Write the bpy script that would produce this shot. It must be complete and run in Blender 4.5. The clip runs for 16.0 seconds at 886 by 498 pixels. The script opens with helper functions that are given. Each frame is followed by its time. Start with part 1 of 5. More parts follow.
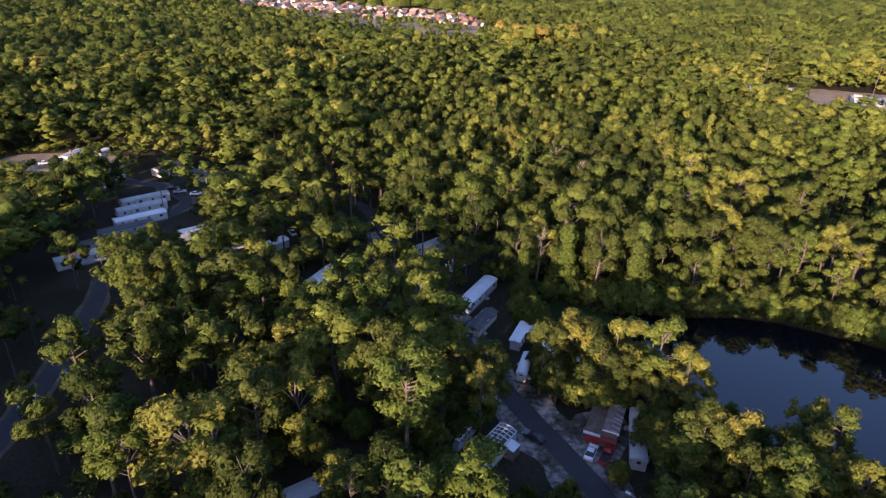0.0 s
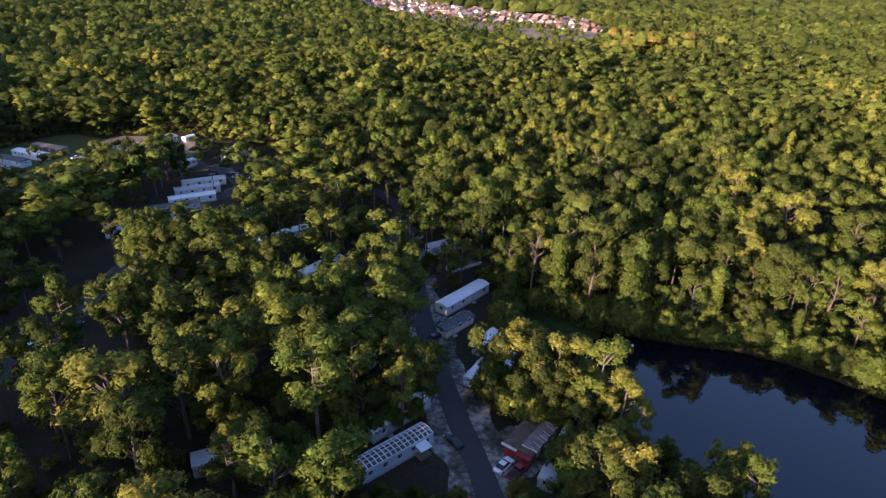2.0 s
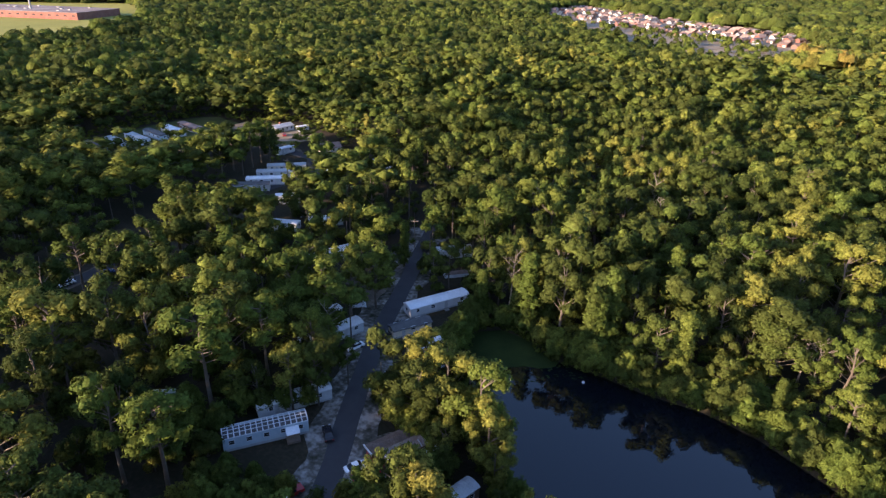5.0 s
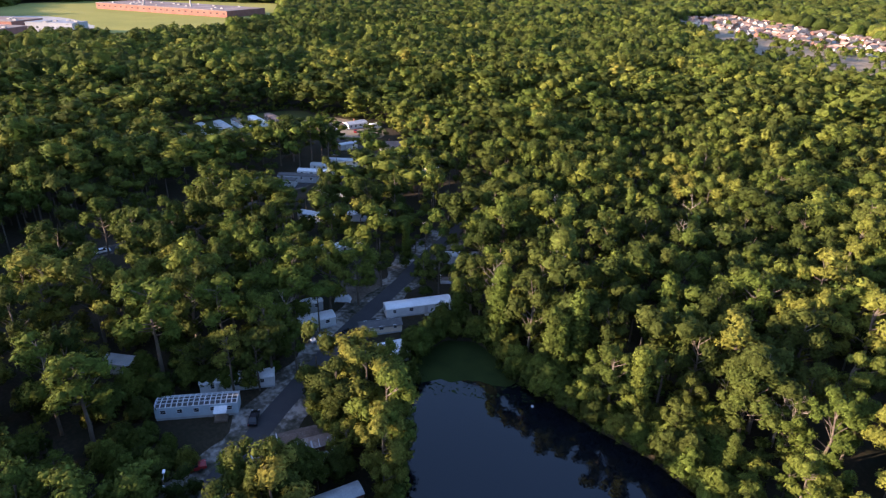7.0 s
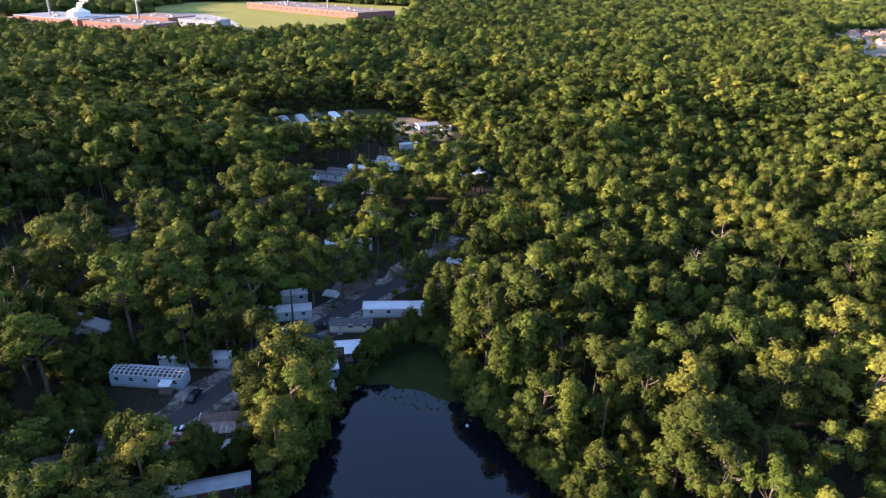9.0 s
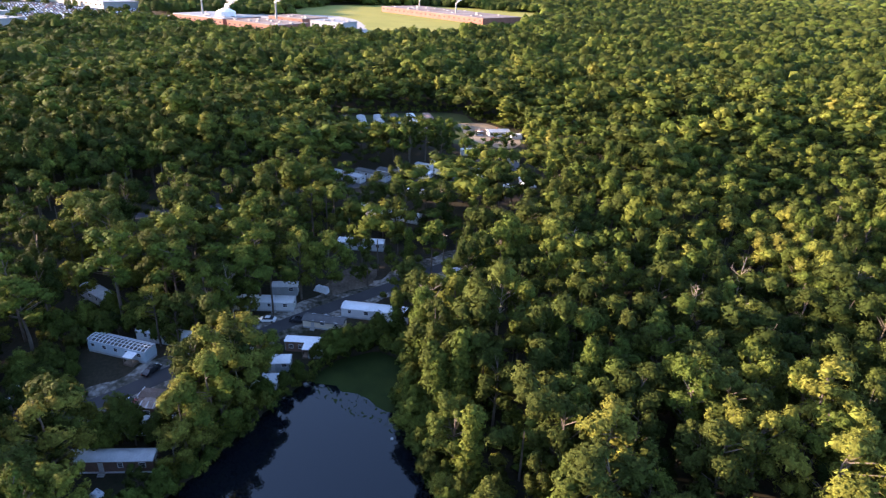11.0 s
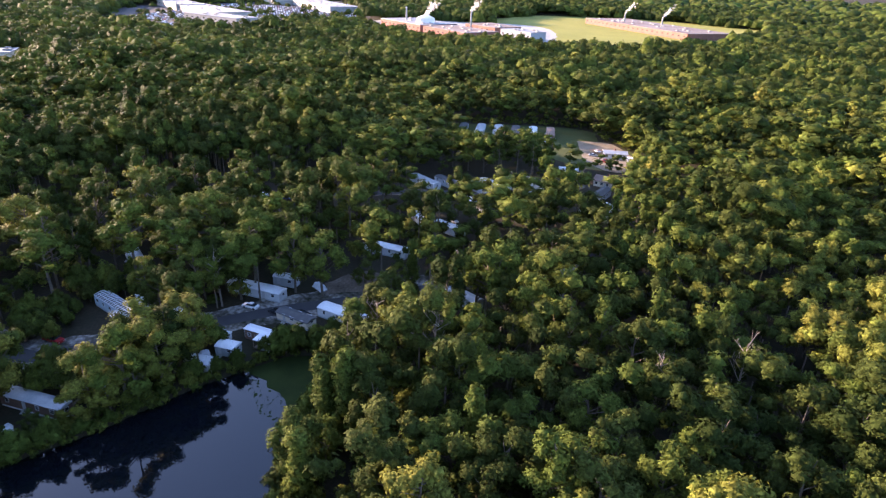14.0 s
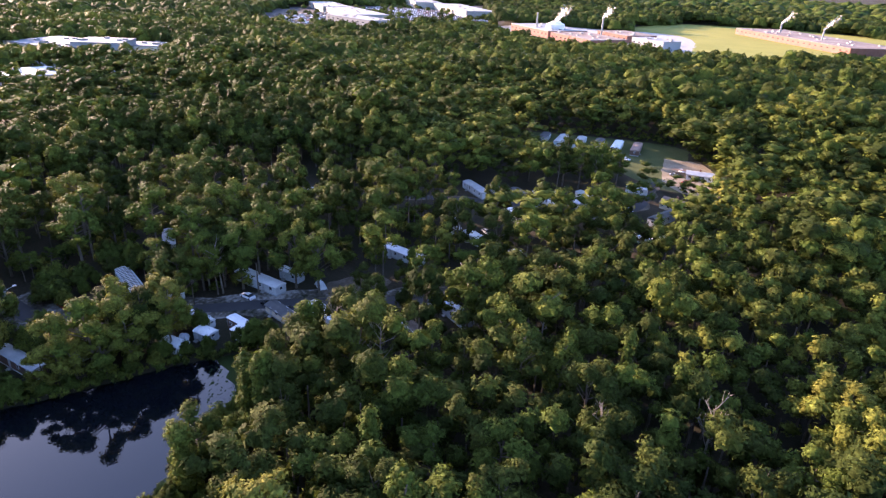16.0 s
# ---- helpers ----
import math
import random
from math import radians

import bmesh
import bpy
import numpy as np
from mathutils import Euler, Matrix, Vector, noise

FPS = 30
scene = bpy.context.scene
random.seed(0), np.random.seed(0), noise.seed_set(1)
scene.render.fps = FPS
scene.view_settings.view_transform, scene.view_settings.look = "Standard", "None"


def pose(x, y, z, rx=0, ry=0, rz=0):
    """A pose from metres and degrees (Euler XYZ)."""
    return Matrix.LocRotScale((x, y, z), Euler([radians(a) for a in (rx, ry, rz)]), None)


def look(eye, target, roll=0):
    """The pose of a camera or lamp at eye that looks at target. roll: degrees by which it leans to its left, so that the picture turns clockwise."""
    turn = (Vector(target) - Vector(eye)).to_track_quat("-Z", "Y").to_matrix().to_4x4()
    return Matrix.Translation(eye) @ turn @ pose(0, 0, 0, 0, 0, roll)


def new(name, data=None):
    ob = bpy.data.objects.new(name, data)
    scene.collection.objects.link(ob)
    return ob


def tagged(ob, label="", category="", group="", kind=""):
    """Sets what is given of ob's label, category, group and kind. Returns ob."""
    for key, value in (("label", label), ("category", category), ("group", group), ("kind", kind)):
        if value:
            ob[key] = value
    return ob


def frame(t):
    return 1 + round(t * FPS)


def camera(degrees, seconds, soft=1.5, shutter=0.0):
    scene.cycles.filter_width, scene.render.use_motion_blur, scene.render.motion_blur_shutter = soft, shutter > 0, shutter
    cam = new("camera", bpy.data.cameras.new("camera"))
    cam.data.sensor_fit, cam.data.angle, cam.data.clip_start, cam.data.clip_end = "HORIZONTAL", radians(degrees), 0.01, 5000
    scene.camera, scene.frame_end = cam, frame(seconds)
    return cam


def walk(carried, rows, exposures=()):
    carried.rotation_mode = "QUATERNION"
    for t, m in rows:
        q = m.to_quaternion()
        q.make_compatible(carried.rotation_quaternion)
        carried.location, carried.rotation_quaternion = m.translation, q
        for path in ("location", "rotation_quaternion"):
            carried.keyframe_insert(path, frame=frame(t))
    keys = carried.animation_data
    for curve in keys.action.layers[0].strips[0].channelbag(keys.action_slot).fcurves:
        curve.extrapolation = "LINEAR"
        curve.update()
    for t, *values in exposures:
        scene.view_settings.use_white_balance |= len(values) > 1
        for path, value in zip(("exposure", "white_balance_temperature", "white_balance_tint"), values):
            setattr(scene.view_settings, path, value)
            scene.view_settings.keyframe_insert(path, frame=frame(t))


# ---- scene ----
cam = camera(70.8, 16.0, 1.3)
METRES, EYE, TILT, LEAN, TURN = 300.0, 86.4, -25.5, -1.5, 0.0
ROWS = [
    (0.0, 0.0, 0.0, 0.0, -0.0, 0.0, 0.0),
    (0.5, 0.0312, -0.0004, -0.0009, 2.95, 0.09, -1.32),
    (1.0, 0.0615, 0.0011, -0.0011, 5.87, 0.11, -2.63),
    (1.5, 0.0925, 0.0044, -0.0005, 8.74, 0.05, -3.91),
    (2.0, 0.1233, 0.0095, 0.0009, 11.56, -0.07, -5.17),
    (2.5, 0.1538, 0.0163, 0.0034, 14.41, -0.25, -6.43),
    (3.0, 0.1831, 0.0247, 0.0065, 17.3, -0.49, -7.72),
    (3.5, 0.2125, 0.035, 0.0104, 20.29, -0.8, -9.03),
    (6.0, 0.3459, 0.1105, 0.0424, 35.16, -3.41, -15.31),
    (6.5, 0.369, 0.1302, 0.0512, 38.32, -4.18, -16.55),
    (7.0, 0.3902, 0.1505, 0.0602, 41.37, -4.99, -17.7),
    (7.5, 0.4103, 0.1725, 0.0699, 44.5, -5.87, -18.81),
    (8.0, 0.429, 0.1956, 0.0804, 47.73, -6.84, -19.9),
    (8.5, 0.446, 0.22, 0.0914, 50.99, -7.86, -20.91),
    (9.0, 0.461, 0.2444, 0.1022, 54.2, -8.91, -21.88),
    (11.5, 0.5107, 0.3781, 0.1644, 71.29, -15.16, -25.76),
    (12.0, 0.5148, 0.4064, 0.1778, 74.97, -16.61, -26.33),
    (12.5, 0.5168, 0.4345, 0.1915, 78.66, -18.12, -26.82),
    (13.0, 0.5169, 0.4622, 0.2051, 82.31, -19.64, -27.18),
    (13.5, 0.5147, 0.4906, 0.2191, 86.07, -21.23, -27.46),
    (14.0, 0.5109, 0.5187, 0.2329, 89.8, -22.81, -27.65),
    (14.5, 0.5048, 0.5464, 0.2466, 93.57, -24.45, -27.73),
    (15.0, 0.4971, 0.5729, 0.2598, 97.21, -26.04, -27.75),
    (15.5, 0.4871, 0.5999, 0.2731, 101.03, -27.69, -27.63),
    (16.0, 0.4751, 0.6261, 0.2862, 104.86, -29.35, -27.43),
]
walk(cam, [(t, pose(0, 0, EYE, TILT, LEAN, TURN) @ pose(METRES * x, METRES * y, METRES * z, 90 + pitch, roll, yaw)) for t, x, y, z, yaw, pitch, roll in ROWS],
     exposures=[(0.0, 1.78, 6200, 35), (4.0, 2.03, 6200, 27), (8.0, 2.38, 6250, 26), (12.0, 2.8, 6350, 26), (16.0, 2.84, 6400, 35)])

# ---- sky, sun ----
SUN = Vector((-0.475, -0.853, 0.2)).normalized()
world = bpy.data.worlds.new("world")
scene.world = world
world.use_nodes = True
sky = world.node_tree.nodes.new("ShaderNodeTexSky")
sky.sky_type, sky.sun_disc = "NISHITA", False
sky.ozone_density, sky.dust_density, sky.air_density = 3.0, 1.1, 1.0
sky.sun_elevation, sky.sun_rotation = math.asin(SUN.z), math.atan2(SUN.x, SUN.y)
world.node_tree.links.new(sky.outputs["Color"], world.node_tree.nodes["Background"].inputs["Color"])
world.node_tree.nodes["Background"].inputs["Strength"].default_value = 0.125
lamp = bpy.data.lights.new("sun", "SUN")
lamp.energy, lamp.angle, lamp.color = 4.6, radians(0.6), (1.0, 0.77, 0.53)
new("sun", lamp).matrix_world = look((0, 0, 300), Vector((0, 0, 300)) - SUN)


# ---- materials ----
def material(name, colours, rough=0.8, scale=1.0, metal=0.0, bump=0.0, fine=12.0, coords="Object", spread=(0.3, 0.7), ior=1.45, vary=0.0):
    """Two scales of noise between the colours, with fine relief."""
    m = bpy.data.materials.new(name)
    m.use_nodes = True
    n, l = m.node_tree.nodes, m.node_tree.links
    p = n["Principled BSDF"]
    p.inputs["Roughness"].default_value, p.inputs["Metallic"].default_value, p.inputs["IOR"].default_value = rough, metal, ior
    tc = n.new("ShaderNodeTexCoord")
    big, small = n.new("ShaderNodeTexNoise"), n.new("ShaderNodeTexNoise")
    for node, s in ((big, scale), (small, scale * fine)):
        node.inputs["Scale"].default_value, node.inputs["Detail"].default_value = s, 5.0
        l.new(tc.outputs[coords], node.inputs["Vector"])
    mix = n.new("ShaderNodeMix")
    mix.inputs["Factor"].default_value = 0.4
    l.new(big.outputs["Fac"], mix.inputs["A"])
    l.new(small.outputs["Fac"], mix.inputs["B"])
    ramp = n.new("ShaderNodeValToRGB")
    e = ramp.color_ramp.elements
    while len(e) < len(colours):
        e.new(0.5)
    for i, c in enumerate(colours):
        e[i].position = spread[0] + (spread[1] - spread[0]) * i / max(1, len(colours) - 1)
        e[i].color = (*c, 1)
    l.new(mix.outputs["Result"], ramp.inputs["Fac"])
    out = ramp.outputs["Color"]
    if vary:
        info, hsv, rng = n.new("ShaderNodeObjectInfo"), n.new("ShaderNodeHueSaturation"), n.new("ShaderNodeMapRange")
        rng.inputs["To Min"].default_value, rng.inputs["To Max"].default_value = 1 - vary, 1 + vary
        l.new(info.outputs["Random"], rng.inputs["Value"])
        l.new(rng.outputs["Result"], hsv.inputs["Value"])
        l.new(out, hsv.inputs["Color"])
        out = hsv.outputs["Color"]
    l.new(out, p.inputs["Base Color"])
    if bump:
        b = n.new("ShaderNodeBump")
        b.inputs["Strength"].default_value, b.inputs["Distance"].default_value = 0.6, bump
        l.new(small.outputs["Fac"], b.inputs["Height"])
        l.new(b.outputs["Normal"], p.inputs["Normal"])
    return m


def foliage(name, through_light=0.3, holes=0.0):
    """Leaves: the tint of each tree runs from deep green over yellow-green to gold and russet."""
    m = bpy.data.materials.new(name)
    m.use_nodes = True
    n, l = m.node_tree.nodes, m.node_tree.links
    p = n["Principled BSDF"]
    p.inputs["Roughness"].default_value = 0.75
    p.inputs["Specular IOR Level"].default_value = 0.03
    p.inputs["Diffuse Roughness"].default_value = 0.6
    tint, info = n.new("ShaderNodeAttribute"), n.new("ShaderNodeObjectInfo")
    tint.attribute_name = "tint"
    shift = n.new("ShaderNodeMath")
    shift.operation = "MULTIPLY_ADD"
    l.new(info.outputs["Random"], shift.inputs[0])
    shift.inputs[1].default_value = 0.26
    l.new(tint.outputs["Fac"], shift.inputs[2])
    geo, tc, patch = n.new("ShaderNodeNewGeometry"), n.new("ShaderNodeTexCoord"), n.new("ShaderNodeTexNoise")
    patch.inputs["Scale"].default_value, patch.inputs["Detail"].default_value = 0.45, 4.0
    l.new(tc.outputs["Object"], patch.inputs["Vector"])
    wob = n.new("ShaderNodeMath")
    wob.operation = "MULTIPLY_ADD"
    l.new(patch.outputs["Fac"], wob.inputs[0])
    wob.inputs[1].default_value = 0.2
    l.new(shift.outputs[0], wob.inputs[2])
    ramp = n.new("ShaderNodeValToRGB")
    e = ramp.color_ramp.elements
    stops = ((0.0, (0.016, 0.027, 0.007)), (0.2, (0.03, 0.044, 0.01)), (0.38, (0.055, 0.067, 0.015)), (0.52, (0.061, 0.088, 0.016)), (0.66, (0.104, 0.122, 0.022)), (0.85, (0.145, 0.138, 0.026)), (1.0, (0.19, 0.13, 0.032)), (1.18, (0.18, 0.09, 0.045)))
    while len(e) < len(stops):
        e.new(0.5)
    for i, (at, c) in enumerate(stops):
        e[i].position, e[i].color = at / 1.2, (*c, 1)
    div = n.new("ShaderNodeMath")
    div.operation = "DIVIDE"
    div.inputs[1].default_value = 1.2
    l.new(wob.outputs[0], div.inputs[0])
    l.new(div.outputs[0], ramp.inputs["Fac"])
    rng, hsv = n.new("ShaderNodeMapRange"), n.new("ShaderNodeHueSaturation")
    rng.inputs["To Min"].default_value, rng.inputs["To Max"].default_value = 0.72, 1.3
    l.new(geo.outputs["Random Per Island"], rng.inputs["Value"])
    lump, dent = n.new("ShaderNodeTexNoise"), n.new("ShaderNodeBump")
    lump.inputs["Scale"].default_value, lump.inputs["Detail"].default_value = 2.1, 4.0
    dent.inputs["Strength"].default_value, dent.inputs["Distance"].default_value = 0.9, 0.35
    spray, both_scales = n.new("ShaderNodeMapRange"), n.new("ShaderNodeMath")
    spray.inputs["From Min"].default_value, spray.inputs["From Max"].default_value = 0.3, 0.7
    spray.inputs["To Min"].default_value, spray.inputs["To Max"].default_value = 0.62, 1.38
    both_scales.operation = "MULTIPLY"
    l.new(lump.outputs["Fac"], spray.inputs["Value"])
    l.new(spray.outputs["Result"], both_scales.inputs[0])
    l.new(rng.outputs["Result"], both_scales.inputs[1])
    l.new(both_scales.outputs[0], hsv.inputs["Value"])
    l.new(ramp.outputs["Color"], hsv.inputs["Color"])
    l.new(hsv.outputs["Color"], p.inputs["Base Color"])
    l.new(tc.outputs["Object"], lump.inputs["Vector"])
    l.new(lump.outputs["Fac"], dent.inputs["Height"])
    l.new(dent.outputs["Normal"], p.inputs["Normal"])
    tr, mix = n.new("ShaderNodeBsdfTranslucent"), n.new("ShaderNodeMixShader")
    l.new(hsv.outputs["Color"], tr.inputs["Color"])
    mix.inputs["Fac"].default_value = through_light
    l.new(p.outputs["BSDF"], mix.inputs[1])
    l.new(tr.outputs["BSDF"], mix.inputs[2])
    out = mix.outputs["Shader"]
    if holes:
        # sprays of leaves with gaps between them
        gap, cut, clear, both = n.new("ShaderNodeTexNoise"), n.new("ShaderNodeMath"), n.new("ShaderNodeBsdfTransparent"), n.new("ShaderNodeMixShader")
        gap.inputs["Scale"].default_value, gap.inputs["Detail"].default_value = 3.2, 3.0
        l.new(tc.outputs["Object"], gap.inputs["Vector"])
        cut.operation, cut.inputs[1].default_value = "LESS_THAN", holes
        l.new(gap.outputs["Fac"], cut.inputs[0])
        l.new(cut.outputs[0], both.inputs["Fac"])
        l.new(out, both.inputs[1])
        l.new(clear.outputs["BSDF"], both.inputs[2])
        out = both.outputs["Shader"]
    l.new(out, n["Material Output"].inputs["Surface"])
    return m


leaf = foliage("leaf", 0.16, 0.47)
heart = foliage("heart", 0.1)
mid_leaf = foliage("mid_leaf", 0.16, 0.44)
far_leaf = foliage("far_leaf", 0.12)
bark = material("bark", [(0.05, 0.04, 0.03), (0.13, 0.105, 0.08)], 0.9, 0.8, bump=0.05)
dead_wood = material("dead_wood", [(0.09, 0.075, 0.06), (0.2, 0.165, 0.135)], 0.85, 1.0)
soil = material("soil", [(0.018, 0.02, 0.01), (0.03, 0.026, 0.016), (0.06, 0.045, 0.03)], 0.95, 0.06, bump=0.15, fine=20)
asphalt = material("asphalt", [(0.045, 0.044, 0.046), (0.066, 0.063, 0.063)], 0.85, 0.25, bump=0.01, fine=30)
gravel = material("gravel", [(0.022, 0.026, 0.013), (0.1, 0.088, 0.072), (0.3, 0.275, 0.245)], 0.95, 0.12, bump=0.03, fine=7, spread=(0.37, 0.6))
dirt = material("dirt", [(0.12, 0.095, 0.065), (0.3, 0.25, 0.18)], 0.95, 0.1, bump=0.04, fine=14)
dark_dirt = material("dark_dirt", [(0.045, 0.036, 0.026), (0.1, 0.08, 0.06), (0.19, 0.155, 0.12)], 0.95, 0.15, bump=0.04, fine=9)
lawn = material("lawn", [(0.03, 0.042, 0.014), (0.06, 0.072, 0.024), (0.11, 0.1, 0.042)], 0.95, 0.05, bump=0.08, fine=25)
meadow = material("meadow", [(0.16, 0.17, 0.04), (0.27, 0.25, 0.06)], 0.95, 0.012, bump=0.1, fine=25)
duckweed = material("duckweed", [(0.014, 0.024, 0.006), (0.03, 0.045, 0.01)], 0.9, 0.25, bump=0.02)
thin_weed = material("thin_weed", [(0.014, 0.024, 0.006), (0.03, 0.045, 0.01)], 0.9, 0.25, bump=0.02)
tn, tl = thin_weed.node_tree.nodes, thin_weed.node_tree.links
torn, part_at, gone, weed_mix, weed_co = tn.new("ShaderNodeTexNoise"), tn.new("ShaderNodeMath"), tn.new("ShaderNodeBsdfTransparent"), tn.new("ShaderNodeMixShader"), tn.new("ShaderNodeTexCoord")
torn.inputs["Scale"].default_value, torn.inputs["Detail"].default_value = 1.3, 8.0
part_at.operation, part_at.inputs[1].default_value = "LESS_THAN", 0.6
tl.new(weed_co.outputs["Object"], torn.inputs["Vector"])
tl.new(torn.outputs["Fac"], part_at.inputs[0])
tl.new(part_at.outputs[0], weed_mix.inputs["Fac"])
tl.new(tn["Principled BSDF"].outputs["BSDF"], weed_mix.inputs[1])
tl.new(gone.outputs["BSDF"], weed_mix.inputs[2])
tl.new(weed_mix.outputs["Shader"], tn["Material Output"].inputs["Surface"])
white_metal = material("white_metal", [(0.52, 0.53, 0.54), (0.78, 0.78, 0.78)], 0.42, 0.35, fine=8)
dull_metal = material("dull_metal", [(0.3, 0.31, 0.31), (0.5, 0.5, 0.5)], 0.5, 0.4, metal=0.2, fine=9)
rusty_metal = material("rusty_metal", [(0.1, 0.06, 0.045), (0.2, 0.15, 0.13), (0.36, 0.34, 0.32)], 0.65, 0.5, metal=0.1, fine=7)
rust_roof = material("rust_roof", [(0.05, 0.032, 0.025), (0.12, 0.08, 0.06), (0.2, 0.16, 0.14)], 0.75, 0.5, fine=7)
tarp_cloth = material("tarp_cloth", [(0.42, 0.44, 0.46), (0.68, 0.69, 0.7)], 0.6, 0.8, bump=0.03, fine=6)
hall_metal = material("hall_metal", [(0.15, 0.162, 0.18), (0.26, 0.27, 0.285)], 0.7, 0.05, vary=0.1)
shingle = material("shingle", [(0.06, 0.058, 0.06), (0.13, 0.125, 0.12)], 0.9, 0.6, bump=0.02, vary=0.15)
tan_shingle = material("tan_shingle", [(0.16, 0.1, 0.075), (0.28, 0.19, 0.15)], 0.9, 0.5, bump=0.02, vary=0.3)
siding = material("siding", [(0.4, 0.41, 0.41), (0.6, 0.61, 0.61)], 0.6, 0.5, fine=9, vary=0.08)
grey_siding = material("grey_siding", [(0.26, 0.28, 0.29), (0.4, 0.42, 0.43)], 0.65, 0.5, fine=9, vary=0.1)
cream_siding = material("cream_siding", [(0.5, 0.42, 0.32), (0.66, 0.58, 0.46)], 0.65, 0.5, fine=9, vary=0.1)
brown_siding = material("brown_siding", [(0.09, 0.05, 0.035), (0.17, 0.1, 0.07)], 0.7, 0.6, fine=9)
blue_siding = material("blue_siding", [(0.3, 0.4, 0.46), (0.45, 0.53, 0.57)], 0.65, 0.5, fine=9)
red_paint = material("red_paint", [(0.22, 0.02, 0.02), (0.36, 0.04, 0.035)], 0.5, 0.6, fine=8)
brick = material("brick", [(0.14, 0.055, 0.04), (0.23, 0.105, 0.075)], 0.9, 0.15, fine=16)
concrete = material("concrete", [(0.2, 0.195, 0.185), (0.33, 0.325, 0.31)], 0.9, 0.2, fine=14)
timber = material("timber", [(0.1, 0.075, 0.055), (0.2, 0.15, 0.11)], 0.85, 0.8)
dark_gap = material("dark_gap", [(0.015, 0.015, 0.016), (0.03, 0.03, 0.03)], 0.9, 0.6)
rubber = material("rubber", [(0.015, 0.015, 0.015), (0.03, 0.03, 0.03)], 0.85, 3)
chrome = material("chrome", [(0.5, 0.5, 0.5), (0.65, 0.65, 0.65)], 0.25, 3, metal=1.0)
glass = material("glass", [(0.02, 0.024, 0.028), (0.035, 0.04, 0.045)], 0.06, 1.0)
lamp_glass = material("lamp_glass", [(0.6, 0.6, 0.58), (0.75, 0.75, 0.72)], 0.2, 2)
paints = {k: material("paint_" + k, [tuple(v * 0.92 for v in c), c], 0.25, 0.8) for k, c in
          dict(white=(0.78, 0.78, 0.78), black=(0.02, 0.02, 0.024), red=(0.35, 0.03, 0.03), silver=(0.4, 0.42, 0.44), blue=(0.05, 0.09, 0.2)).items()}
water = material("water", [(0.003, 0.0045, 0.007), (0.004, 0.0055, 0.008)], 0.02, 0.02, ior=1.333)
for flat_stuff in (asphalt, gravel, dirt, dark_dirt, soil, duckweed, thin_weed, lawn, meadow):
    flat_stuff.node_tree.nodes["Principled BSDF"].inputs["Specular IOR Level"].default_value = 0.12
water.node_tree.nodes["Principled BSDF"].inputs["Specular IOR Level"].default_value = 0.95
car_mix = bpy.data.materials.new("car_mix")
car_mix.use_nodes = True
cn, cl = car_mix.node_tree.nodes, car_mix.node_tree.links
cgeo, cramp = cn.new("ShaderNodeNewGeometry"), cn.new("ShaderNodeValToRGB")
cramp.color_ramp.interpolation = "CONSTANT"
for i, (at, c) in enumerate(((0.0, (0.75, 0.75, 0.75)), (0.35, (0.4, 0.41, 0.43)), (0.6, (0.03, 0.03, 0.035)), (0.8, (0.25, 0.03, 0.03)), (0.9, (0.05, 0.08, 0.2)))):
    el = cramp.color_ramp.elements[i] if i < 2 else cramp.color_ramp.elements.new(at)
    el.position, el.color = at, (*c, 1)
cl.new(cgeo.outputs["Random Per Island"], cramp.inputs["Fac"])
cl.new(cramp.outputs["Color"], cn["Principled BSDF"].inputs["Base Color"])
cn["Principled BSDF"].inputs["Roughness"].default_value = 0.3
steam = bpy.data.materials.new("steam")
steam.use_nodes = True
sn, sl = steam.node_tree.nodes, steam.node_tree.links
puff, clear_air, veil = sn.new("ShaderNodeBsdfTranslucent"), sn.new("ShaderNodeBsdfTransparent"), sn.new("ShaderNodeMixShader")
puff.inputs["Color"].default_value = (0.9, 0.9, 0.92, 1)
veil.inputs["Fac"].default_value = 0.16
sl.new(clear_air.outputs["BSDF"], veil.inputs[1])
sl.new(puff.outputs["BSDF"], veil.inputs[2])
sl.new(veil.outputs["Shader"], sn["Material Output"].inputs["Surface"])
felt = material("felt", [(0.09, 0.06, 0.055), (0.15, 0.11, 0.1), (0.24, 0.21, 0.2)], 0.9, 0.03, fine=10)
wn, wl = water.node_tree.nodes, water.node_tree.links
ripple, relief, wtc = wn.new("ShaderNodeTexNoise"), wn.new("ShaderNodeBump"), wn.new("ShaderNodeTexCoord")
ripple.inputs["Scale"].default_value, ripple.inputs["Detail"].default_value = 0.35, 3.0
relief.inputs["Strength"].default_value, relief.inputs["Distance"].default_value = 0.12, 0.02
wl.new(wtc.outputs["Object"], ripple.inputs["Vector"])
wl.new(ripple.outputs["Fac"], relief.inputs["Height"])
wl.new(relief.outputs["Normal"], wn["Principled BSDF"].inputs["Normal"])


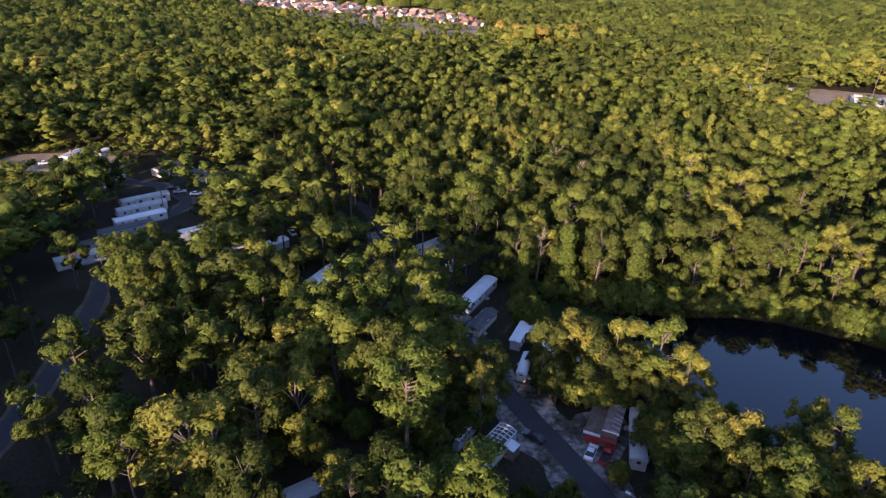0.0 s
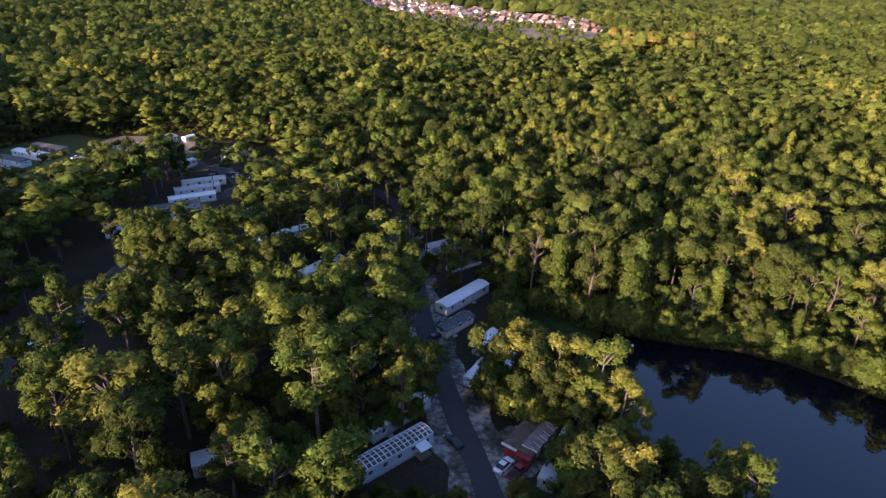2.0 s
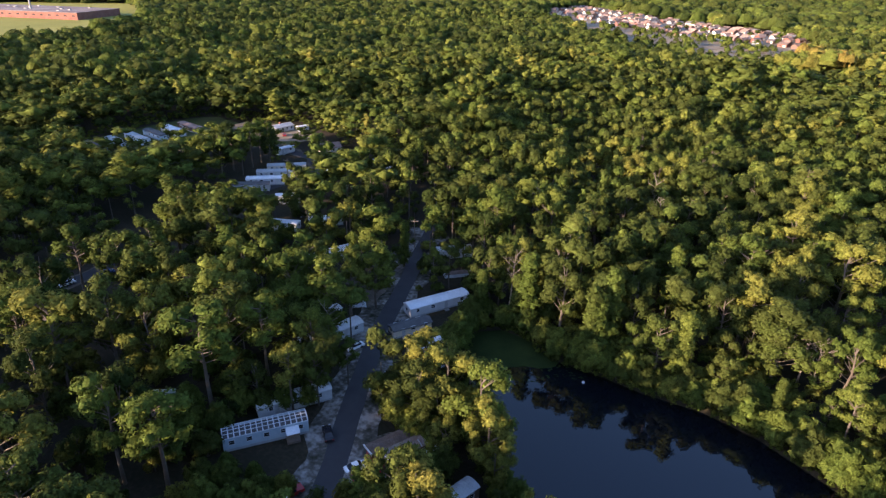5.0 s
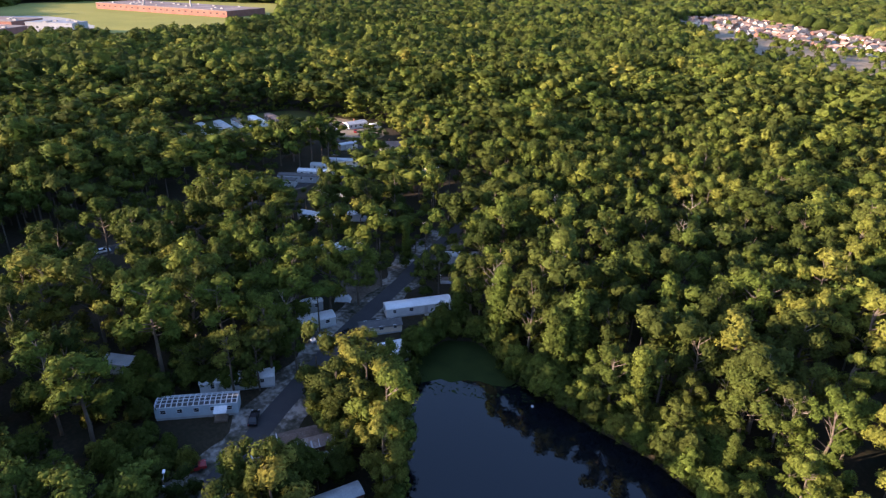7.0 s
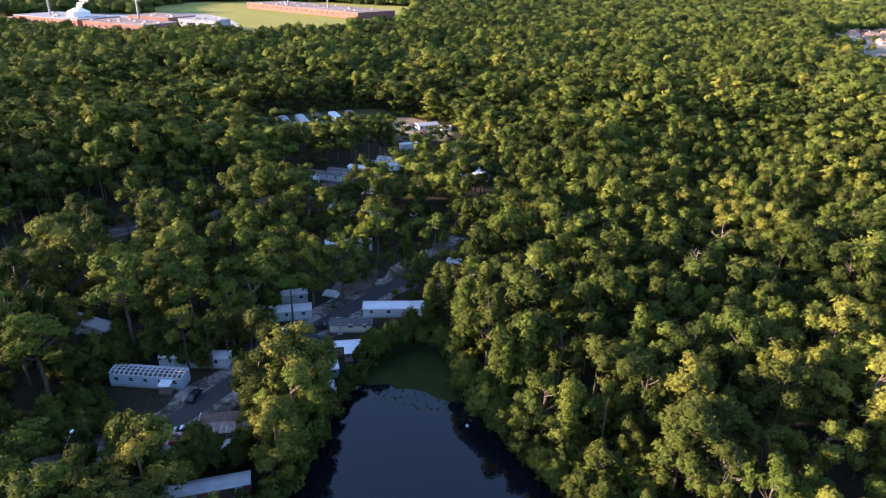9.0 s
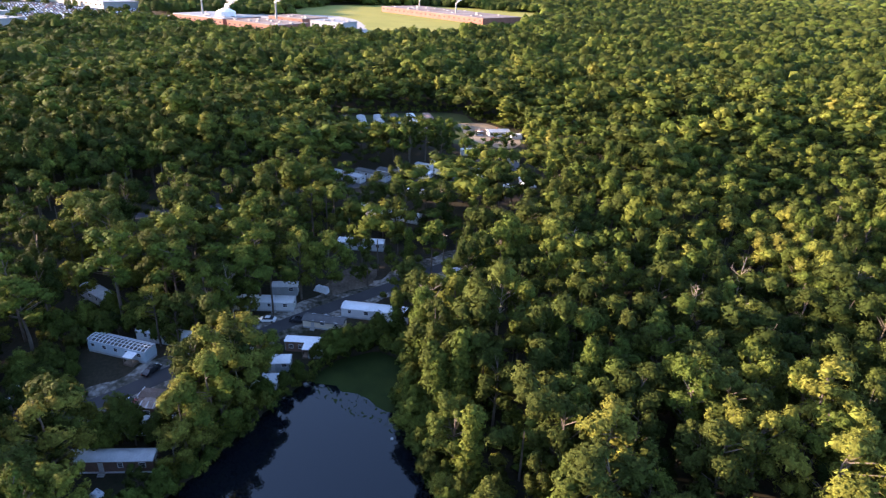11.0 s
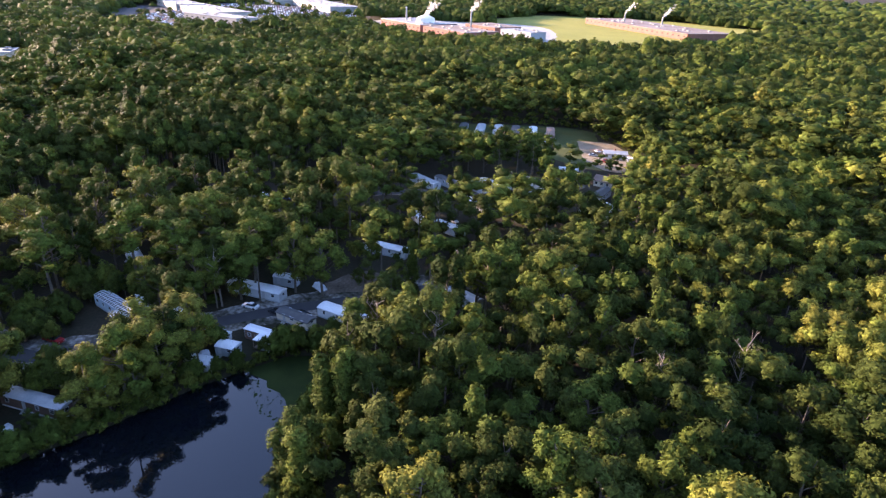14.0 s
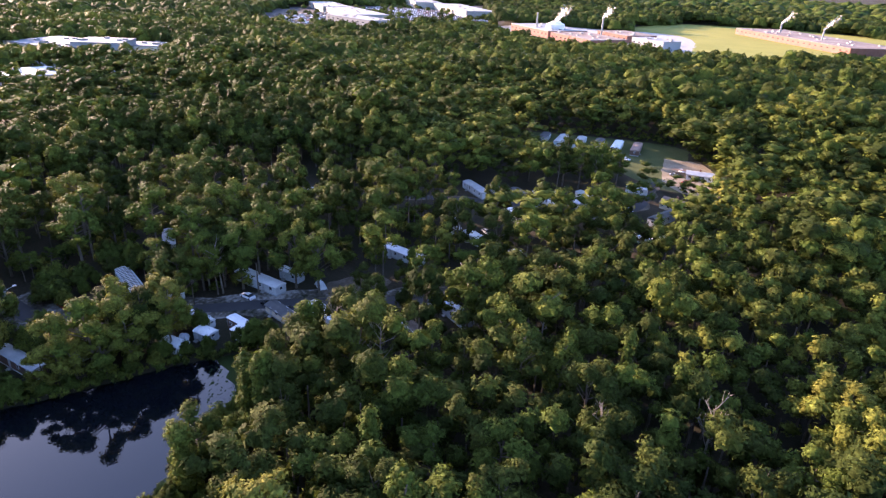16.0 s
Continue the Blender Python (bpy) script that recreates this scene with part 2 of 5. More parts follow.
# ---- mesh helpers ----
class Solid:
    """Collects boxes, tubes and faces into one mesh."""

    def __init__(self):
        self.v, self.f = [], []

    def add(self, verts, faces):
        k = len(self.v)
        self.v += [tuple(p) for p in verts]
        self.f += [tuple(i + k for i in f) for f in faces]
        return self

    def box(self, x0, y0, z0, x1, y1, z1):
        return self.add([(x, y, z) for z in (z0, z1) for x, y in ((x0, y0), (x1, y0), (x1, y1), (x0, y1))],
                        [(3, 2, 1, 0), (4, 5, 6, 7), (0, 1, 5, 4), (1, 2, 6, 5), (2, 3, 7, 6), (3, 0, 4, 7)])

    def prism(self, profile, x0, x1):
        """A y-z profile, counter-clockwise seen from +x, drawn out from x0 to x1."""
        n = len(profile)
        v = [(x0, y, z) for y, z in profile] + [(x1, y, z) for y, z in profile]
        return self.add(v, [tuple(range(n - 1, -1, -1)), tuple(range(n, 2 * n))] + [(i, (i + 1) % n, n + (i + 1) % n, n + i) for i in range(n)])

    def tube(self, a, b, ra, rb, sides=6):
        a, b = Vector(a), Vector(b)
        q = (b - a).to_track_quat("Z", "Y")
        ring = [Vector((math.cos(2 * math.pi * i / sides), math.sin(2 * math.pi * i / sides), 0)) for i in range(sides)]
        v = [a + q @ (p * ra) for p in ring] + [b + q @ (p * rb) for p in ring]
        return self.add(v, [(i, (i + 1) % sides, sides + (i + 1) % sides, sides + i) for i in range(sides)] + [tuple(range(sides - 1, -1, -1)), tuple(range(sides, 2 * sides))])

    def mesh(self, name, mat, smooth=False):
        me = bpy.data.meshes.new(name)
        me.from_pydata(self.v, [], self.f)
        me.materials.append(mat)
        if smooth:
            me.shade_smooth()
        me.update()
        return me


def part(name, shape, mat, parent, label="", at=None):
    me = shape if isinstance(shape, bpy.types.Mesh) else shape.mesh(name, mat)
    ob = new(name, me)
    ob.parent = parent
    if at is not None:
        ob.matrix_basis = at
    if label:
        ob["label"] = label
    return ob


def thing(name, label, category, at, group="", kind=""):
    ob = new(name)
    ob.matrix_basis = at
    return tagged(ob, label, category, group, kind)


def smooth_line(points, step=2.0):
    """A Catmull-Rom line through the points."""
    pts = [Vector((*p, 0)) for p in points]
    pts = [2 * pts[0] - pts[1]] + pts + [2 * pts[-1] - pts[-2]]
    out = []
    for a, b, c, d in zip(pts, pts[1:], pts[2:], pts[3:]):
        n = max(1, int((c - b).length / step))
        for i in range(n):
            t = i / n
            out.append(0.5 * (2 * b + (c - a) * t + (2 * a - 5 * b + 4 * c - d) * t * t + (3 * b - a - 3 * c + d) * t ** 3))
    return out + [pts[-2]]


def ribbon(name, points, width, z, mat, label, category, ragged=0.0, thick=0.05):
    line, s = smooth_line(points), Solid()
    n = len(line)
    for i, p in enumerate(line):
        d = (line[min(i + 1, n - 1)] - line[max(i - 1, 0)]).normalized()
        side = Vector((-d.y, d.x, 0))
        a = width / 2 + ragged * noise.noise((p.x * 0.13, p.y * 0.13, 1))
        b = width / 2 + ragged * noise.noise((p.x * 0.13, p.y * 0.13, 7))
        s.v += [tuple(p + side * a + Vector((0, 0, z))), tuple(p - side * b + Vector((0, 0, z))), tuple(p + side * (a + 0.15) + Vector((0, 0, z - thick))), tuple(p - side * (b + 0.15) + Vector((0, 0, z - thick)))]
        if i:
            k, j = 4 * i, 4 * i - 4
            s.f += [(j, j + 1, k + 1, k), (j + 2, j, k, k + 2), (j + 1, j + 3, k + 3, k + 1)]
    return tagged(new(name, s.mesh(name, mat)), label, category, kind="structure")


def patch(name, outline, z, mat, label, category, ragged=0.6, thick=0.03):
    """A flat piece of ground with an uneven edge."""
    line = smooth_line(list(outline) + [outline[0]], 2.5)[:-1]
    s = Solid()
    c = sum(line, Vector()) / len(line)
    top = [p + (p - c).normalized() * ragged * 2 * noise.noise(p * 0.21) + Vector((0, 0, z)) for p in line]
    n = len(top)
    s.v = [tuple(p) for p in top] + [(p.x, p.y, z - thick) for p in top]
    s.f = [tuple(range(n))] + [(i, n + i, n + (i + 1) % n, (i + 1) % n) for i in range(n)]
    return tagged(new(name, s.mesh(name, mat)), label, category, kind="structure")


def inside(px, py, poly):
    """Which of the points lie in the outline (numpy)."""
    px, py = np.asarray(px, float), np.asarray(py, float)
    hit = np.zeros(px.shape, bool)
    for (x0, y0), (x1, y1) in zip(poly, poly[1:] + poly[:1]):
        if y0 != y1:
            hit ^= ((y0 > py) != (y1 > py)) & (px < (x1 - x0) * (py - y0) / (y1 - y0) + x0)
    return hit


def away(px, py, line):
    """Distance of the points from a broken line (numpy)."""
    px, py = np.asarray(px, float), np.asarray(py, float)
    best = np.full(px.shape, 1e9)
    for (x0, y0), (x1, y1) in zip(line, line[1:]):
        dx, dy = x1 - x0, y1 - y0
        t = np.clip(((px - x0) * dx + (py - y0) * dy) / max(1e-9, dx * dx + dy * dy), 0, 1)
        best = np.minimum(best, np.hypot(px - x0 - t * dx, py - y0 - t * dy))
    return best


# ---- plan ----
ROAD = [(14, 38), (24, 58), (29, 70), (31, 78), (28.5, 85), (24, 94), (20, 101.5), (16, 109.5), (10.5, 121), (6, 130.5), (0, 147), (-5, 160), (-10, 172), (-19, 196), (-26, 214), (-40, 228)]
LANE = [(-80, 60), (-83, 95), (-84, 109), (-86, 122), (-89, 138), (-95, 165), (-96, 195), (-93, 216), (-108, 232), (-126, 237), (-146, 242)]
POND = [(26, 136), (25, 146), (31, 151), (40, 150), (47, 145.5), (57, 145.5), (69, 144.5), (82, 145), (93, 142.5), (104, 137), (114, 131), (124, 122), (126, 104), (119, 86), (104, 73), (88, 70), (76, 76), (68, 86), (61, 96), (54, 104.5), (46, 112), (38, 120), (31, 129)]
WEED = [(24, 135), (23, 147), (30, 153), (41, 152), (49, 147), (50, 143.5), (45, 141), (40, 137.5), (36, 132), (31, 128)]
FIELD = [(-1090, 270), (-1240, 380), (-1240, 600), (-1040, 770), (-800, 640), (-605, 480), (-525, 370), (-560, 310), (-604, 262)]
WORKS = [(-900, 30), (-1000, 120), (-960, 330), (-740, 330), (-606, 264), (-590, 190), (-660, 130), (-760, 60)]
LOTS = [(-560, -190), (-630, -80), (-710, 30), (-1100, 40), (-1530, -90), (-1060, -390), (-800, -330)]
DEPOT = [(-395, -292), (-405, -166), (-340, -148), (-298, -152), (-272, -200), (-272, -275)]
STORE = [(-158, -185), (-165, -128), (-205, -120), (-245, -170), (-222, -205)]
ESTATE = [(-400, 1130), (-380, 1335), (-170, 1150), (40, 990), (75, 800), (52, 645), (-10, 625), (-105, 690), (-260, 870)]
ROWYARD = [(-222, 176), (-224, 232), (-214, 262), (-186, 262), (-170, 275), (-140, 270), (-136, 245), (-155, 228), (-168, 215), (-172, 180)]
SIDING = [(196, 400), (232, 350), (318, 372), (340, 450), (226, 486)]
RUSSET = [(40, 590), (120, 580), (150, 690), (60, 720)]
BAND = [(-400, 1150), (-376, 1335), (-170, 1148), (40, 990), (60, 850), (-130, 925)]
# stretches where the trees stay low, with the share of the usual height
LOW = [([(-99, 172), (-99, 208), (-60, 204), (-25, 190), (-12, 174), (-25, 152), (-58, 152)], 0.76), ([(-98, 163), (-80, 163), (-74, 208), (-92, 212)], 0.45), ([(-16, 74), (8, 72), (10, 86), (-14, 87)], 0.4), ([(6, 58), (27, 56), (29, 82), (8, 86)], 0.45), ([(-118, 164), (-96, 158), (-80, 168), (-70, 190), (-88, 216)], 0.6), ([(-190, 178), (-150, 152), (-138, 164), (-136, 200), (-136, 238), (-180, 252)], 0.66), ([(-178, 238), (-150, 225), (-96, 210), (-62, 204), (-78, 238), (-130, 264)], 0.6)]


# stretches of woods raised to shade the valley and park, with the metres added
SHADE_WOODS = [([(-175, 15), (-95, 15), (-88, 70), (-118, 112), (-175, 112)], 6.0), ([(-115, -30), (-42, -30), (-42, 24), (-95, 26)], 5.0)]


# ---- ground, water ----
def pond_depth(x, y):
    d = away(x, y, POND + POND[:1])
    d = np.where(inside(x, y, POND), -d, d)
    return -2.6 * np.clip((1.1 - d) / 2.2, 0, 1)


def axis(lo, hi, fine, far):
    core = list(np.arange(lo, hi + 1e-6, fine))
    step, a, b = fine, lo, hi
    left, right = [], []
    while a > -far or b < far:
        step *= 1.35
        a, b = a - step, b + step
        left.insert(0, a)
        right.append(b)
    return np.array(left + core + right)


def build_ground():
    xs, ys = axis(-10, 140, 1.5, 4600), axis(55, 170, 1.5, 4600)
    gx, gy = np.meshgrid(xs, ys)
    gz = pond_depth(gx, gy)
    verts = np.stack([gx, gy, gz], -1).reshape(-1, 3)
    nx, ny = len(xs), len(ys)
    i, j = np.meshgrid(np.arange(nx - 1), np.arange(ny - 1))
    k = (j * nx + i).ravel()
    faces = np.stack([k, k + 1, k + nx + 1, k + nx], -1)
    me = bpy.data.meshes.new("ground")
    me.from_pydata(verts.tolist(), [], faces.tolist())
    me.materials.append(soil)
    me.shade_smooth()
    tagged(new("ground", me), "dark woodland floor with leaf litter and patchy grass", "ground", kind="structure")


build_ground()
s = Solid()
s.add([(x, y, -1.35) for x, y in [(10, 60), (140, 60), (140, 160), (10, 160)]], [(0, 1, 2, 3)])
tagged(new("water", s.mesh("water", water)), "still dark pond mirroring the sky and the trees", "pond", kind="structure")
patch("duckweed_mat", WEED, -1.33, duckweed, "dull green duckweed mat over the pond's shallow end", "pond weed", 1.6, 0.01)["kind"] = "stuff"
patch("duckweed_fringe", [(21, 133), (20, 148), (30, 156), (42, 154), (52, 149), (55, 142), (49, 137.5), (43, 133), (38, 128), (32, 125)], -1.336, thin_weed, "thin torn fringe of duckweed on dark water", "pond weed", 2.0, 0.004)["kind"] = "stuff"
ribbon("verge", [(26, 62), (30, 78), (27.5, 85), (24, 94), (20, 101.5), (15.5, 109.5), (9.5, 121), (5, 130.5), (-1, 147), (-6, 160), (-11, 172), (-20, 194)], 13, 0.03, gravel, "pale gravel and sand verge beside the lane", "gravel", 3.0)
ribbon("lane_verge", LANE, 6.5, 0.03, dark_dirt, "worn earth verge of the far lane", "dirt", 2.5)
ribbon("road", ROAD, 4.6, 0.07, asphalt, "narrow dark asphalt lane through the trailer park", "road", 0.25)
ribbon("side_road", LANE, 4.2, 0.07, asphalt, "narrow grey lane among far trailers", "road", 0.3)
patch("yard", [(30, 88), (36, 90), (40, 97), (38, 104), (30, 102), (27, 95)], 0.04, gravel, "bare gravel yard beside the red-trimmed house", "yard")
patch("drive", [(-10, 139), (-4, 141), (-8, 153), (-16, 157), (-19, 149)], 0.04, dark_dirt, "bare brown earth clearing beside the lane", "clearing")
patch("row_lawn", ROWYARD, 0.02, lawn, "pale mown grass round the far trailers", "lawn")
patch("house_yard", [(-190, 250), (-186, 268), (-150, 272), (-132, 258), (-150, 246)], 0.05, dirt, "bare sunlit earth yard round the far house", "yard")
patch("meadow", FIELD, 0.05, meadow, "wide sunlit yellow-green mown field", "field", 4)
patch("works_yard", WORKS, 0.09, concrete, "pale paved works yard", "paving", 2)
patch("parking_lot", LOTS, 0.05, asphalt, "large grey car park", "car park", 2)
patch("depot_yard", DEPOT, 0.05, concrete, "pale paved depot yard", "paving", 2)
patch("store_yard", STORE, 0.05, concrete, "pale paved yard", "paving", 2)
patch("siding_ground", SIDING, 0.05, dirt, "tan bare clearing in the far woods", "clearing", 2)
patch("estate_ground", ESTATE, 0.05, dirt, "bare pale ground and streets of the housing estate", "estate ground", 3)


# ---- trees ----
rs = np.random.RandomState(4)


def unit(a):
    return a / np.maximum(1e-9, np.linalg.norm(a, axis=-1, keepdims=True))


def cards(centre, normal, size, rng):
    """One small triangle of leaves round each centre, facing along the normal."""
    t = unit(np.cross(normal, rng.normal(size=normal.shape)))
    b = np.cross(normal, t)  # t, b, normal make a right-handed frame
    out = []
    for k in range(3):
        a = 2 * math.pi * k / 3 + rng.uniform(-0.5, 0.5, len(centre))
        r = size * rng.uniform(0.7, 1.25, len(centre))
        out.append(centre + (t * np.cos(a)[:, None] + b * np.sin(a)[:, None]) * r[:, None])
    return np.stack(out, 1)


def lobes_of(kind, rng, count):
    """Centres, radii and flatness of the leaf masses of a tree 20 m high: boughs on a dome, each with a few clumps."""
    c, r = [], []
    flat = 1.0
    full = math.sqrt(30 / count) if count < 30 else 1.0
    if kind in ("broad", "pine", "full"):
        flat, mid, wide, tall, low = {"broad": (1.0, 11.6, 3.7, 6.0, -0.8), "pine": (0.72, 13.0, 3.0, 5.4, -0.6), "full": (1.0, 10.0, 3.9, 7.6, -0.95)}[kind]
        boughs = max(4, count // 4)
        lean = rng.normal(size=2) * 0.5
        for i in range(count):
            b = i % boughs
            u = 1 - (b + 0.4) / boughs * (1 - low)
            a = b * 2.4 + 0.5 * math.sin(3.1 * b + lean[0])
            k = math.sqrt(max(0.0, 1 - u * u)) * (1 + 0.22 * math.sin(2.3 * b + 5 * lean[1]))
            hub = np.array((wide * k * math.cos(a) + lean[0] * u, wide * k * math.sin(a) + lean[1] * u, mid + tall * u * (1 + 0.1 * math.sin(1.7 * b + lean[0]))))
            off = unit(rng.normal(size=3)) * (1.6 if count >= 20 else 1.2) * (1, 1, 0.8)
            c.append(hub + (0 if i < boughs else off))
            r.append(rng.uniform(1.0, 1.75) * full ** 0.85 * (1.2 if i < boughs else 1.0))
    elif kind == "column":
        for i in range(count):
            u = (i + 0.5) / count
            z = 1.5 + 17 * u
            env = 2.6 * (0.75 + 0.35 * math.sin(5 * u + 1)) * (1 - 0.5 * u ** 3)
            a, k = i * 2.4, env * rng.uniform(0.2, 0.8)
            c.append((k * math.cos(a), k * math.sin(a), z))
            r.append(rng.uniform(1.1, 1.9) * full ** 0.6)
    else:
        for i in range(count):
            a, k = i * 2.4, 4.2 * math.sqrt((i + 0.5) / count)
            c.append((k * math.cos(a), k * math.sin(a), 4.5 + rng.uniform(0, 6.5) * (1 - k / 5)))
            r.append(rng.uniform(1.8, 3.2))
    return np.array(c), np.array(r), flat


def leaf_cards(kind, seed, n, size, count):
    rng = np.random.RandomState(seed)
    c, r, flat = lobes_of(kind, rng, count)
    mid = c.mean(0)
    pick = rng.choice(len(c), int(n * 1.7), p=r ** 2 / (r ** 2).sum())
    d = unit(rng.normal(size=(len(pick), 3)) + (0, 0, 0.25))
    out = unit(c[pick] - mid + d * r[pick][:, None] + (0, 0, 0.4))
    keep = (d * out).sum(1) > rng.uniform(-0.75, 0.35, len(pick))
    pick, d = pick[keep][:n], d[keep][:n]
    rad = r[pick] * rng.uniform(0.72, 1.08, len(pick))
    p = c[pick] + d * rad[:, None] * (1, 1, flat)
    nrm = unit(d * (1, 1, 1.2) + rng.normal(size=d.shape) * 0.45 + (0, 0, 0.25))
    soft = unit(d + 0.5 * unit(p - mid + (0, 0, 1.0)) + rng.normal(size=d.shape) * 0.18)
    return cards(p, nrm, size * (1.25 if kind == "shrub" else 1), rng), soft, c, r


def cores(c, r, scale, flat, rng):
    """Closed dark hearts of the leaf masses: rough octahedra."""
    o = np.array([(1, 0, 0), (0, 1, 0), (-1, 0, 0), (0, -1, 0), (0, 0, 1), (0, 0, -1)], float)
    f = np.array([(0, 1, 4), (1, 2, 4), (2, 3, 4), (3, 0, 4), (1, 0, 5), (2, 1, 5), (3, 2, 5), (0, 3, 5)])
    v = c[:, None] + o[None] * (r[:, None, None] * scale) * rng.uniform(0.8, 1.2, (len(c), 6, 1)) * (1, 1, flat)
    t = v[:, f].reshape(-1, 3, 3)
    return t, unit(t - np.repeat(c, 8, 0)[:, None])


def tri_mesh(name, tris, tints, mat, inner=None, soft=None):
    """One mesh from loose triangles, with each vertex's tint; those marked as inner take the second material."""
    n = len(tris)
    me = bpy.data.meshes.new(name)
    me.vertices.add(3 * n)
    me.vertices.foreach_set("co", np.ascontiguousarray(tris, np.float32).ravel())
    me.loops.add(3 * n)
    me.loops.foreach_set("vertex_index", np.arange(3 * n, dtype=np.int32))
    me.polygons.add(n)
    me.polygons.foreach_set("loop_start", np.arange(0, 3 * n, 3, dtype=np.int32))
    me.attributes.new("tint", "FLOAT", "POINT").data.foreach_set("value", np.ascontiguousarray(np.repeat(tints, 3), np.float32))
    me.materials.append(mat)
    if soft is not None:
        me.shade_smooth()
        me.attributes.new("custom_normal", "FLOAT_VECTOR", "POINT").data.foreach_set("vector", np.ascontiguousarray(soft, np.float32).ravel())
    if inner is not None:
        me.materials.append(heart)
        me.polygons.foreach_set("material_index", np.ascontiguousarray(inner, np.int32))
    me.update()
    return me


def wood_of(kind, c, r, seed):
    rng = np.random.RandomState(seed)
    s = Solid()
    if kind == "shrub":
        for i in range(5):
            s.tube((0, 0, -0.3), c[rng.randint(len(c))], 0.22, 0.06, 5)
        return s
    top = c[:, 2].max()
    bend = rng.uniform(-0.5, 0.5, (4, 2))
    knots = [(0, 0, -0.4)] + [(*(bend[i] * (i + 1) * 0.35), top * (i + 1) / 4) for i in range(4)]
    rad = (0.36, 0.3, 0.22, 0.13, 0.04)
    for a, b, ra, rb in zip(knots, knots[1:], rad, rad[1:]):
        s.tube(a, b, ra, rb, 7)
    for p, q in zip(c[::2 if kind != "pine" else 1], r):
        z = max(2.0, p[2] - (0.6 if kind == "pine" else 2.2) - 0.3 * math.hypot(p[0], p[1]))
        k = min(3, int(4 * z / top))
        u = 4 * z / top - k
        a = Vector(knots[k]).lerp(Vector(knots[k + 1]), min(1, u))
        s.tube(a, p, 0.12, 0.04, 4)
    return s


KINDS = {}
for kind, variants, tint in (("broad", 6, (-0.04, 0.16, 0.38, 0.27, 0.47, 0.06)), ("pine", 4, (0.25, 0.35, 0.42, 0.3)), ("column", 3, (0.2, 0.32, 0.45)), ("shrub", 3, (0.15, 0.28, 0.4)), ("gold", 3, (0.4, 0.47, 0.54))):
    for i in range(variants):
        base = "full" if kind == "gold" else kind
        n, size, count = {"broad": (2200, 0.42, 36), "full": (2600, 0.42, 40), "pine": (1500, 0.42, 30), "column": (1800, 0.5, 24), "shrub": (600, 0.9, 16)}[base]
        seed = 100 + 17 * i + 1000 * len(kind)
        tris, soft, c, r = leaf_cards(base, seed, n, size, count)
        core, core_soft = cores(c, r, 0.8, 0.6 if base == "pine" else 0.92, np.random.RandomState(seed))
        tris = np.concatenate([tris, core])
        t = np.full(len(tris), tint[i])
        inner = np.arange(len(tris)) >= len(tris) - len(core)
        KINDS.setdefault(kind, []).append((tri_mesh(kind + "_crown", tris, t, leaf, inner, np.concatenate([np.repeat(soft[:, None], 3, 1), core_soft])), wood_of(base, c, r, seed).mesh(kind + "_trunk", bark)))

WORDS = {"broad": ("broadleaf_tree", "tall broadleaf tree with a lumpy green crown", "tree"), "pine": ("pine_tree", "tall pine with a long bare trunk and layered olive needles", "pine tree"),
         "column": ("vine_covered_tree", "tree hung with green vines down to its foot", "tree"), "shrub": ("shrub", "low dense green shrub on the wood's edge", "shrub"),
         "gold": ("turning_tree", "broadleaf tree turning golden yellow", "tree")}


def tree(kind, x, y, height, spread=1.0, turn=0.0, pick=0, ground=0.0):
    crown_mesh, trunk_mesh = KINDS[kind][pick % len(KINDS[kind])]
    name, label, cat = WORDS[kind]
    k = height / (20 if kind != "shrub" else 11)
    w = k * spread
    ob = thing(name, label, cat, Matrix.LocRotScale((x, y, ground), Euler((0, 0, turn)), (w, w, k)), "trees round the pond")
    part("trunk", trunk_mesh, bark, ob)
    part("crown", crown_mesh, leaf, ob)
    return ob


# ---- buildings ----
HOMES = []


def window_part(parent, x, y, z, w, h, face, name="window"):
    """A framed pane on the long side (face -1 or 1) of a body."""
    s = Solid()
    for a, b in ((-w / 2 - 0.07, -w / 2), (w / 2, w / 2 + 0.07)):
        s.box(a, -0.04, -h / 2, b, 0.04, h / 2)
    s.box(-w / 2 - 0.07, -0.04, h / 2, w / 2 + 0.07, 0.04, h / 2 + 0.07).box(-w / 2 - 0.07, -0.06, -h / 2 - 0.07, w / 2 + 0.07, 0.06, -h / 2).box(-w / 2, -0.025, -0.02, w / 2, 0.025, 0.02)
    win = part(name, s, white_metal, parent, "", pose(x, y + face * 0.03, z))
    part("pane", Solid().box(-w / 2, -0.012, -h / 2, w / 2, 0.012, h / 2), glass, win)
    return win


def arc_roof(w, z, rise, over, n=6):
    top = [((w / 2 + over) * (1 - 2 * i / n), z + rise * (1 - (1 - 2 * i / n) ** 2)) for i in range(n + 1)]
    return top + [(-(w / 2 + over), z - 0.12), (w / 2 + over, z - 0.12)]


